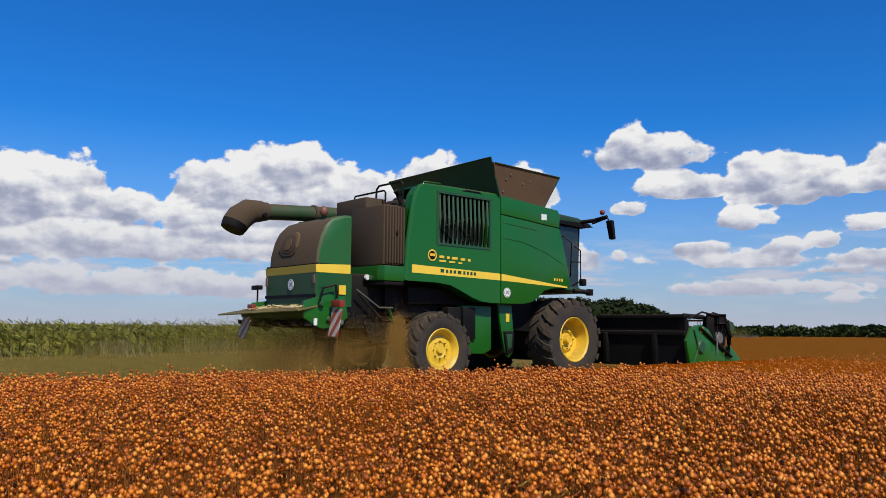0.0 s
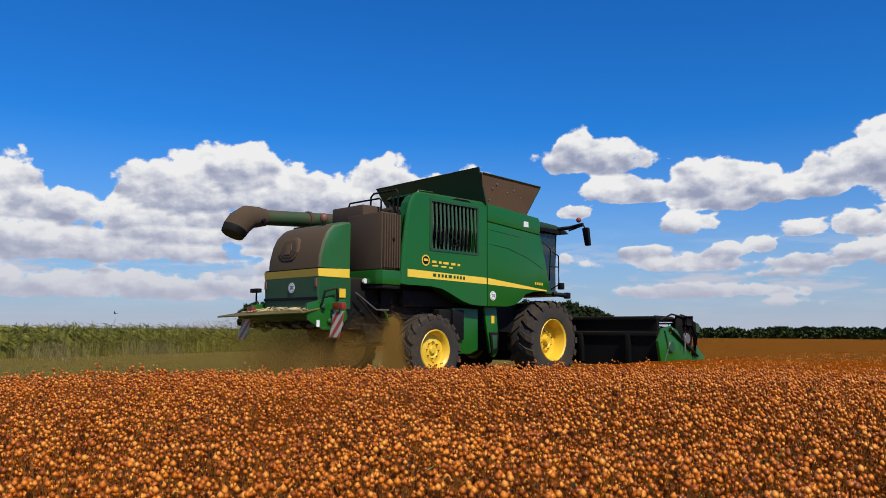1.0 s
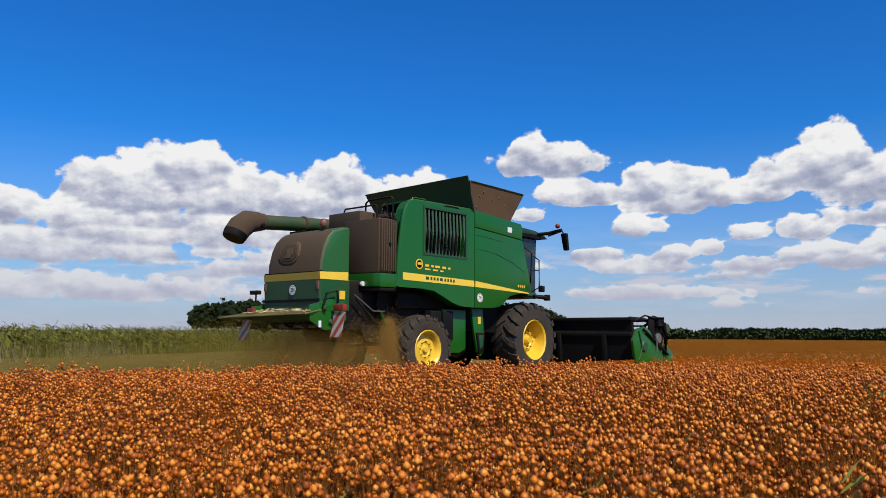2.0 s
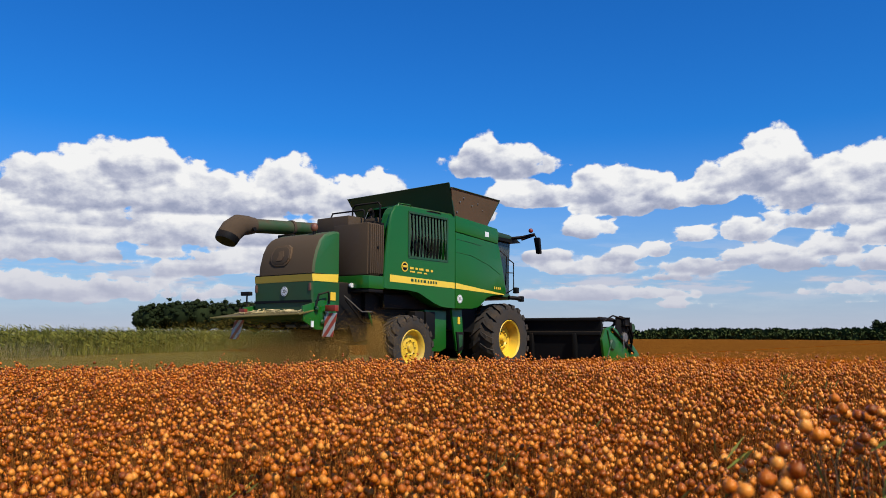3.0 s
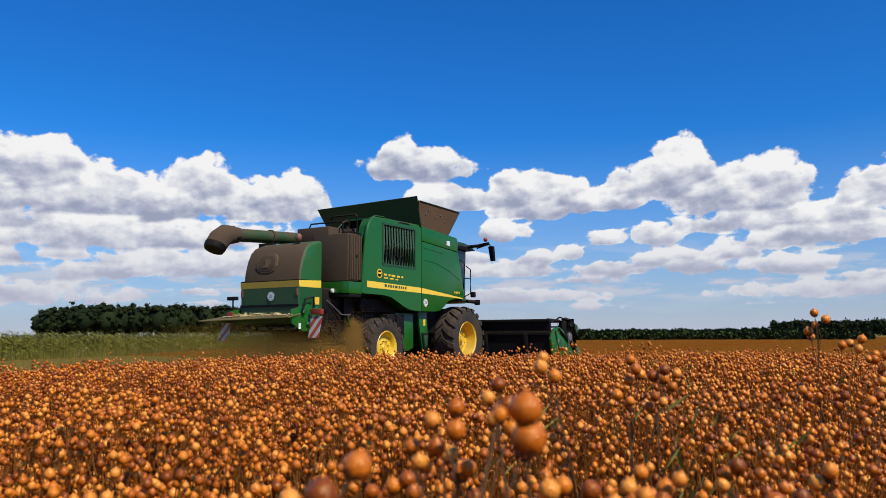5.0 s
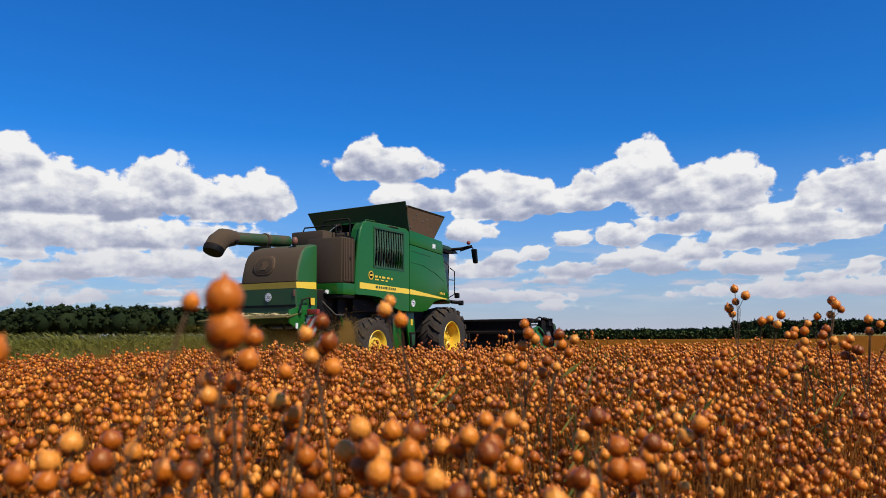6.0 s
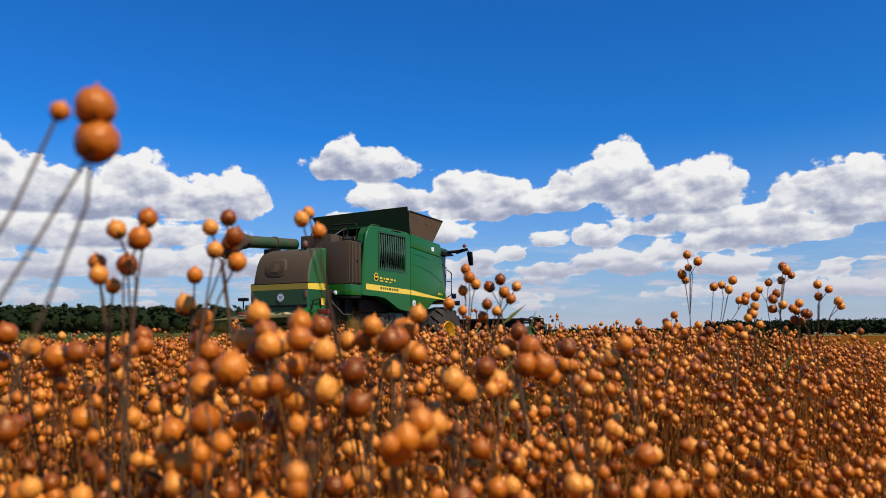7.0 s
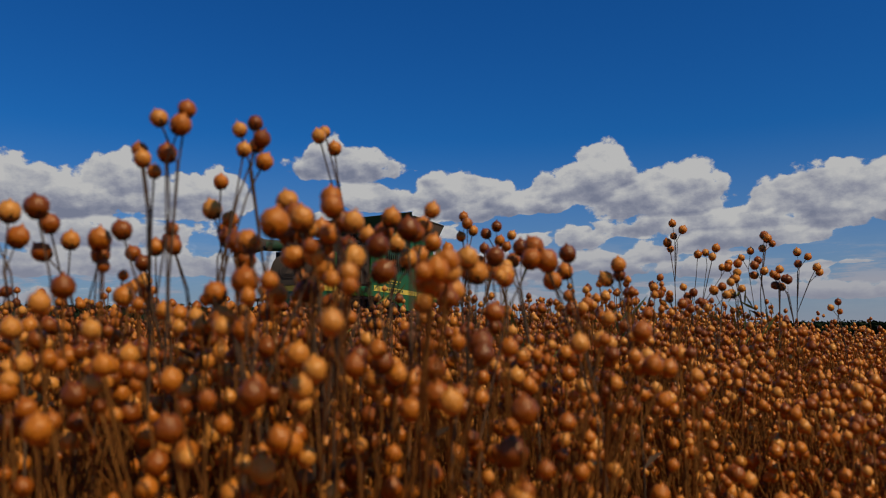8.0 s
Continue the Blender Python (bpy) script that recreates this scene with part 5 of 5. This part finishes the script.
# ---- clouds ----
# azimuth and height of the base, half width, height, in degrees
CUMULUS = [(-30.7, 6.0, 3.8, 5.1), (-26.5, 7.1, 2.8, 4.4), (-22.8, 7.1, 2.4, 2.2), (-15.3, 7.8, 4.3, 4.4), (-11.1, 9.4, 3.8, 4.0), (-7.8, 8.1, 4.8, 3.7),
           (-0.8, 8.6, 3.2, 4.2), (3.1, 8.2, 3.3, 3.4), (6.3, 8.4, 2.2, 3.5), (15.1, 11.4, 4.4, 2.5), (14.0, 12.0, 2.0, 2.8), (17.3, 9.2, 3.6, 2.1),
           (23.2, 8.9, 3.1, 3.5), (26.2, 9.2, 1.8, 2.6), (31.2, 9.6, 2.4, 2.6), (34.4, 9.4, 2.9, 4.8), (35.9, 8.4, 2.7, 3.5), (40.0, 8.3, 3.2, 4.1)]
CUMULUS += [(46.3, 8.2, 2.3, 2.8), (49.4, 7.7, 3.6, 4.0), (54.3, 7.1, 4.0, 4.5), (44.1, 6.1, 5.3, 1.8), (62.0, 7.5, 5.0, 4.5), (-40.0, 7.0, 6.0, 5.0)]
CUMULUS += [(28.6, 8.9, 3.2, 2.0), (24.0, 8.5, 3.6, 2.2), (38.0, 8.6, 3.4, 3.2), (-3.6, 8.0, 3.4, 3.0)]
SMALL = [(18.5, 5.2, 2.6, 1.0), (24.0, 5.0, 1.6, 1.3), (33.5, 5.0, 3.0, 1.2), (40.5, 5.8, 2.4, 1.5), (13.5, 8.1, 1.2, 1.3), (21.4, 6.9, 2.2, 1.7), (29.0, 6.5, 1.7, 1.1), (32.5, 6.3, 1.7, 1.7), (29.0, 6.7, 1.8, 1.0), (37.7, 5.2, 2.0, 1.6),
         (26.5, 5.5, 1.1, 1.2), (21.6, 4.2, 4.4, 1.4), (29.1, 4.2, 2.3, 1.2), (34.9, 4.2, 2.7, 1.6), (41.5, 4.1, 3.2, 1.5), (48.1, 3.9, 1.2, 0.9),
         (-14.3, 4.8, 3.2, 1.4), (-15.5, 5.9, 6.5, 1.5), (-6.9, 4.0, 3.7, 1.1)]

SHEETS = [(-17.0, 6.6, 11.0, 2.6), (2.0, 4.2, 12.0, 2.2), (-24.0, 4.4, 13.0, 3.0), (-6.0, 6.0, 12.0, 2.6), (44.0, 7.0, 11.0, 2.2), (-20.0, 2.0, 16.0, 2.0), (22.0, 2.4, 7.0, 1.1), (46.0, 2.4, 10.0, 1.3)]


def cloud_material():
    """Cumulus over haze: white sunlit heads, blue-grey bases, edges broken up by billows."""
    m = bpy.data.materials.new("cumulus_sky")
    m.use_nodes = True
    nt = m.node_tree
    nt.nodes.clear()
    uv = nt.nodes.new("ShaderNodeUVMap").outputs[0]
    cover = nt.nodes.new("ShaderNodeAttribute")
    cover.attribute_name = "cover"
    lift = nt.nodes.new("ShaderNodeAttribute")
    lift.attribute_name = "lift"
    sep = nt.nodes.new("ShaderNodeSeparateXYZ")
    nt.links.new(uv, sep.inputs[0])
    el = sep.outputs[1]

    def scaled(sx, sy, ox=0.0, oy=0.0):
        n = nt.nodes.new("ShaderNodeMapping")
        n.inputs["Scale"].default_value = (sx, sy, 1)
        n.inputs["Location"].default_value = (ox, oy, 0)
        nt.links.new(uv, n.inputs[0])
        return n.outputs[0]

    def billow(ox, oy):
        a = tex(nt, "ShaderNodeTexNoise", 0.46, scaled(1, 1.3, ox, oy), 9, 0.56)
        v = nt.nodes.new("ShaderNodeTexVoronoi")
        v.feature = "SMOOTH_F1"
        v.inputs["Scale"].default_value = 0.85
        v.inputs["Smoothness"].default_value = 0.35
        nt.links.new(scaled(1, 1.2, ox, oy), v.inputs["Vector"])
        puff = calc(nt, "SUBTRACT", 0.55, v.outputs["Distance"])
        return calc(nt, "ADD", calc(nt, "SUBTRACT", a, 0.5), calc(nt, "MULTIPLY", puff, 0.25))

    n0 = billow(0, 0)
    soft0 = tex(nt, "ShaderNodeTexNoise", 0.33, scaled(1, 1.5), 5, 0.5)
    soft1 = tex(nt, "ShaderNodeTexNoise", 0.33, scaled(1, 1.5, -0.5, -1.0), 5, 0.5)
    dens = calc(nt, "ADD", cover.outputs["Fac"], calc(nt, "MULTIPLY", n0, 1.6))
    # thin broken layers low over the horizon
    band = tex(nt, "ShaderNodeTexNoise", 0.16, scaled(1, 5.5), 7, 0.6)
    low = calc(nt, "SUBTRACT", 1.0, calc(nt, "MULTIPLY", calc(nt, "ABSOLUTE", calc(nt, "SUBTRACT", el, 3.6)), 0.19), True)
    layer = calc(nt, "MULTIPLY", calc(nt, "MULTIPLY", calc(nt, "SUBTRACT", band, 0.34, True), 4.5, True), calc(nt, "MULTIPLY", low, 1.0))
    edge = nt.nodes.new("ShaderNodeMapRange")
    edge.interpolation_type = "SMOOTHSTEP"
    edge.inputs["From Min"].default_value, edge.inputs["From Max"].default_value = 0.0, 0.22
    nt.links.new(dens, edge.inputs["Value"])
    # sunlit relief: billows that stand out towards the light
    fine0 = tex(nt, "ShaderNodeTexNoise", 1.1, scaled(1, 1.3), 5, 0.6)
    fine1 = tex(nt, "ShaderNodeTexNoise", 1.1, scaled(1, 1.3, -0.2, -0.42), 5, 0.6)
    relief_f = calc(nt, "ADD", calc(nt, "MULTIPLY", calc(nt, "SUBTRACT", soft0, soft1), 2.0), calc(nt, "MULTIPLY", calc(nt, "SUBTRACT", fine0, fine1), 0.45))
    head = calc(nt, "ADD", calc(nt, "MULTIPLY", lift.outputs["Fac"], 0.95), calc(nt, "ADD", relief_f, calc(nt, "ADD", calc(nt, "MULTIPLY", n0, 0.35), 0.08)))
    thin = calc(nt, "MULTIPLY", calc(nt, "SUBTRACT", 0.5, dens, True), 0.5)
    white = ramp(nt, calc(nt, "ADD", head, thin, True), [(0.0, (0.36, 0.40, 0.55)), (0.28, (0.52, 0.55, 0.68)), (0.55, (0.76, 0.78, 0.85)), (0.85, (1.0, 1.0, 1.0))])
    pale = ramp(nt, band, [(0.4, (0.42, 0.48, 0.66)), (0.6, (0.68, 0.71, 0.82))])
    haze_a = calc(nt, "MULTIPLY", calc(nt, "SUBTRACT", 1.0, calc(nt, "MULTIPLY", el, 0.068), True), 0.95)
    haze_a = calc(nt, "POWER", haze_a, 1.45)
    base = blend(nt, layer, (0.44, 0.51, 0.70), pale)
    col = blend(nt, edge.outputs[0], base, white)
    veil = calc(nt, "MULTIPLY", calc(nt, "SUBTRACT", 1.0, calc(nt, "MULTIPLY", el, 0.125), True), 1.0)
    col = blend(nt, calc(nt, "MULTIPLY", veil, 0.95), col, (0.56, 0.58, 0.70))
    a1 = calc(nt, "MAXIMUM", haze_a, layer)
    alpha = calc(nt, "MAXIMUM", a1, edge.outputs[0])
    em = nt.nodes.new("ShaderNodeEmission")
    nt.links.new(col, em.inputs["Color"])
    em.inputs["Strength"].default_value = 0.87
    tr = nt.nodes.new("ShaderNodeBsdfTransparent")
    mix = nt.nodes.new("ShaderNodeMixShader")
    nt.links.new(alpha, mix.inputs[0])
    nt.links.new(tr.outputs[0], mix.inputs[1])
    nt.links.new(em.outputs[0], mix.inputs[2])
    out = nt.nodes.new("ShaderNodeOutputMaterial")
    nt.links.new(mix.outputs[0], out.inputs["Surface"])
    return m


def cloud_backdrop():
    """A band of sky all round, far beyond the land, that carries the clouds."""
    R, step = 3400.0, 0.7
    az = np.arange(-180, 180.01, step)
    el = np.concatenate([np.arange(-0.6, 20.01, 0.3), [21, 22.5, 24]])
    A, E = np.meshgrid(az, el, indexing="ij")
    cover = np.full(A.shape, -1.2)
    lift = np.zeros(A.shape)
    far = [(a + 110 + 47 * k, e, w, h) for k in range(4) for a, e, w, h in CUMULUS[8:16]]
    q = np.random.default_rng(11)
    scraps = [(q.uniform(-180, 180), q.uniform(1.8, 5.6), q.uniform(1.2, 4.2), q.uniform(0.4, 0.85)) for _ in range(150)]
    for group, gain in ((CUMULUS + far, 1.0), (SMALL, 0.85), (scraps, 0.38), (SHEETS, 0.66)):
        for a, e, w, h in group:
            x = (A - a) / (w * 1.08)
            y = np.where(E > e + 0.25 * h, (E - e - 0.3 * h) / (0.77 * h), (e + 0.3 * h - E) / (0.36 * h))
            f = gain * (0.85 - 0.9 * (x * x + y * y))
            better = f > cover
            cover = np.where(better, f, cover)
            lift = np.where(better, np.clip((E - e) / h, 0, 1), lift)
    n, k = A.shape
    ar, er = np.radians(A), np.radians(E)
    co = np.stack([R * np.sin(ar), R * np.cos(ar), R * np.tan(er) + 1.0], 2).reshape(-1, 3)
    idx = np.arange(n * k).reshape(n, k)
    f = np.stack([idx[:-1, :-1], idx[1:, :-1], idx[1:, 1:], idx[:-1, 1:]], 2).reshape(-1, 4)
    me = bpy.data.meshes.new("backdrop")
    me.from_pydata(co.tolist(), [], f.tolist())
    for name, val in (("cover", cover), ("lift", lift)):
        at = me.attributes.new(name, "FLOAT", "POINT")
        at.data.foreach_set("value", val.reshape(-1).astype(np.float32))
    layer = me.uv_layers.new(name="UVMap")
    li = np.empty(len(me.loops), np.int32)
    me.loops.foreach_get("vertex_index", li)
    layer.data.foreach_set("uv", np.stack([A.reshape(-1)[li], E.reshape(-1)[li]], 1).reshape(-1).astype(np.float32))
    me.materials.append(cloud_material())
    me.shade_smooth()
    ob = new("backdrop", me)
    tagged(ob, "white cumulus clouds over pale haze in a blue sky", "sky", kind="structure")


cloud_backdrop()

# tall stalks over the crop: x, y, height, pods, pod radius
TALL = [(0.503, 0.434, 0.916, 3, 0.0061), (0.491, 0.442, 0.891, 3, 0.0048), (0.508, 0.446, 0.892, 1, 0.0054), (0.481, 0.440, 0.846, 1, 0.0060),
        (0.506, 0.441, 0.847, 1, 0.0045), (0.552, 0.478, 0.925, 3, 0.0057), (0.559, 0.477, 0.908, 3, 0.0053), (0.542, 0.529, 0.893, 1, 0.0063),
        (0.546, 0.530, 0.875, 3, 0.0067), (0.615, 0.538, 0.939, 3, 0.0055), (0.586, 0.374, 0.861, 3, 0.0069), (0.572, 0.423, 0.864, 3, 0.0063),
        (0.578, 0.390, 0.849, 2, 0.0065), (0.543, 0.351, 0.839, 2, 0.0070), (0.606, 0.381, 0.836, 3, 0.0069), (0.735, 0.425, 0.845, 2, 0.0078),
        (0.717, 0.423, 0.836, 2, 0.0073), (0.434, 0.436, 0.855, 1, 0.0060), (0.857, 0.811, 0.926, 4, 0.0064), (0.877, 0.804, 0.918, 2, 0.0064),
        (0.835, 0.803, 0.887, 2, 0.0063), (0.867, 0.790, 0.888, 3, 0.0063), (0.908, 0.825, 0.911, 3, 0.0063), (0.655, 0.444, 0.866, 3, 0.0062),
        (0.631, 0.433, 0.857, 2, 0.0060), (0.662, 0.391, 0.831, 3, 0.0069), (0.576, 0.393, 0.830, 3, 0.0071), (0.529, 0.392, 0.816, 3, 0.0073),
        (1.431, 1.147, 0.993, 5, 0.0078), (1.465, 1.119, 0.937, 1, 0.0073), (1.487, 1.109, 0.950, 5, 0.0078), (1.557, 1.103, 0.943, 2, 0.0078),
        (1.509, 1.093, 0.920, 4, 0.0078), (1.544, 1.057, 0.923, 4, 0.0077), (1.578, 1.069, 0.975, 4, 0.0078), (1.557, 1.032, 0.904, 4, 0.0078),
        (1.569, 1.028, 0.893, 3, 0.0076), (1.627, 1.032, 0.937, 5, 0.0077), (1.299, 1.051, 0.883, 4, 0.0071), (1.326, 1.042, 0.866, 4, 0.0067),
        (1.356, 1.030, 0.866, 4, 0.0067), (1.470, 1.036, 0.887, 4, 0.0078), (1.848, 1.160, 0.854, 3, 0.0070), (1.266, 1.067, 0.862, 4, 0.0067),
        (1.332, 0.932, 0.866, 5, 0.0078)]
TALL += [(0.418, 0.476, 0.857, 3, 0.0065), (0.405, 0.460, 0.850, 2, 0.0065), (0.443, 0.520, 0.856, 3, 0.0065), (0.465, 0.482, 0.843, 2, 0.0065),
         (0.492, 0.557, 0.851, 3, 0.0065), (0.518, 0.547, 0.854, 2, 0.0065), (0.572, 0.443, 0.853, 3, 0.0065), (0.598, 0.476, 0.857, 3, 0.0065),
         (0.668, 0.493, 0.860, 3, 0.0065), (0.647, 0.417, 0.851, 3, 0.0065), (0.679, 0.407, 0.835, 2, 0.0065), (0.767, 0.523, 0.857, 3, 0.0065),
         (0.772, 0.459, 0.843, 3, 0.0065), (0.867, 0.531, 0.848, 3, 0.0065), (0.548, 0.484, 0.852, 3, 0.0065), (0.616, 0.459, 0.858, 3, 0.0065)]
for i, (x, y, h, pods, radius) in enumerate(TALL):
    flax_stalk(x, y, h, pods, 0.006 if pods < 4 else 0.013, 40 + i, radius)
SWAYING = [flax_stalk(0.501, 0.28, 0.929, 1, 0.003, 91, 0.0066, 0.10), flax_stalk(0.503, 0.282, 0.917, 1, 0.003, 94, 0.0066, 0.10),
           flax_stalk(0.486, 0.282, 0.926, 1, 0.001, 92, 0.0032, 0.09), flax_stalk(0.426, 0.272, 0.911, 2, 0.003, 93, 0.0062, 0.05)]


def flying_bird():
    """A small dark swallow, wings half raised; its nose points along +x."""
    b = thing("bird", "small dark swallow in low flight over the maize", "bird")
    part("body", loft([[(x, r * math.cos(a), r * math.sin(a)) for a in (0.785 * k for k in range(8))] for x, r in ((-0.09, 0.006), (-0.03, 0.022), (0.04, 0.026), (0.08, 0.018), (0.1, 0.004))]), BLACK, b)
    for side in (-1, 1):
        part("wing", slab([(0.045, side * 0.015, 0.01), (0.06, side * 0.09, 0.05), (-0.07, side * 0.19, 0.09), (-0.01, side * 0.08, 0.045), (-0.02, side * 0.015, 0.01)], (0, 0, 0.004)), BLACK, b, smooth=False)
    part("tail", slab([(-0.08, -0.01, 0), (-0.15, -0.035, 0), (-0.12, 0, 0), (-0.15, 0.035, 0), (-0.08, 0.01, 0)], (0, 0, 0.004)), BLACK, b, smooth=False)
    return b


BIRD = flying_bird()
BIRD_WAY = [(0.0, -0.09, 43.45, 3.27), (0.8, -10.99, 44.78, 2.20), (0.9, -13.56, 45.03, 2.10), (1.0, -15.61, 45.30, 1.88), (1.1, -17.53, 45.58, 1.56), (1.3, -20.36, 45.93, 0.53), (8.0, -40.36, 45.93, 0.53)]

CHAFF_CLOUDS = [
    chaff_cloud(160000, 0.0095, 3, "brown chaff and dust falling under the straw chopper", under_hood, CHAFF),
    chaff_cloud(170000, 0.0102, 4, "thin olive-brown dust drifting behind the combine", trailing, DUST_OLIVE),
    chaff_cloud(80000, 0.008, 5, "fine golden chaff spraying beside the rear wheel", side_spray, CHAFF)]


def motions():
    walk(BIRD, [(t, pose(x, y, z, 20, 8, 178)) for t, x, y, z in BIRD_WAY])
    for stalk in SWAYING:
        x, y, _ = stalk.location
        walk(stalk, [(t, pose(x, y, 0, 0, lean, 0)) for t, lean in ((0.0, 0), (6.0, -0.6), (6.5, -0.7), (7.0, -0.1), (7.5, -1.7), (8.0, -4.0))])
    rows = [(t, machine_pose(t, s)) for t, s in RUN]
    walk(MACHINE, rows)
    walk(HEADER, rows)
    for c in CHAFF_CLOUDS:
        walk(c, rows)
    for w, r, x, y, z in WHEELS:
        walk(w, [(t, pose(x, y, z, 0, math.degrees(s / r), 0)) for t, s in RUN])
    walk(REEL, [(t, pose(6.25, 0, 0.9, 0, 62 * t / 0.5 * 0.9, 0)) for t, s in RUN])


motions()
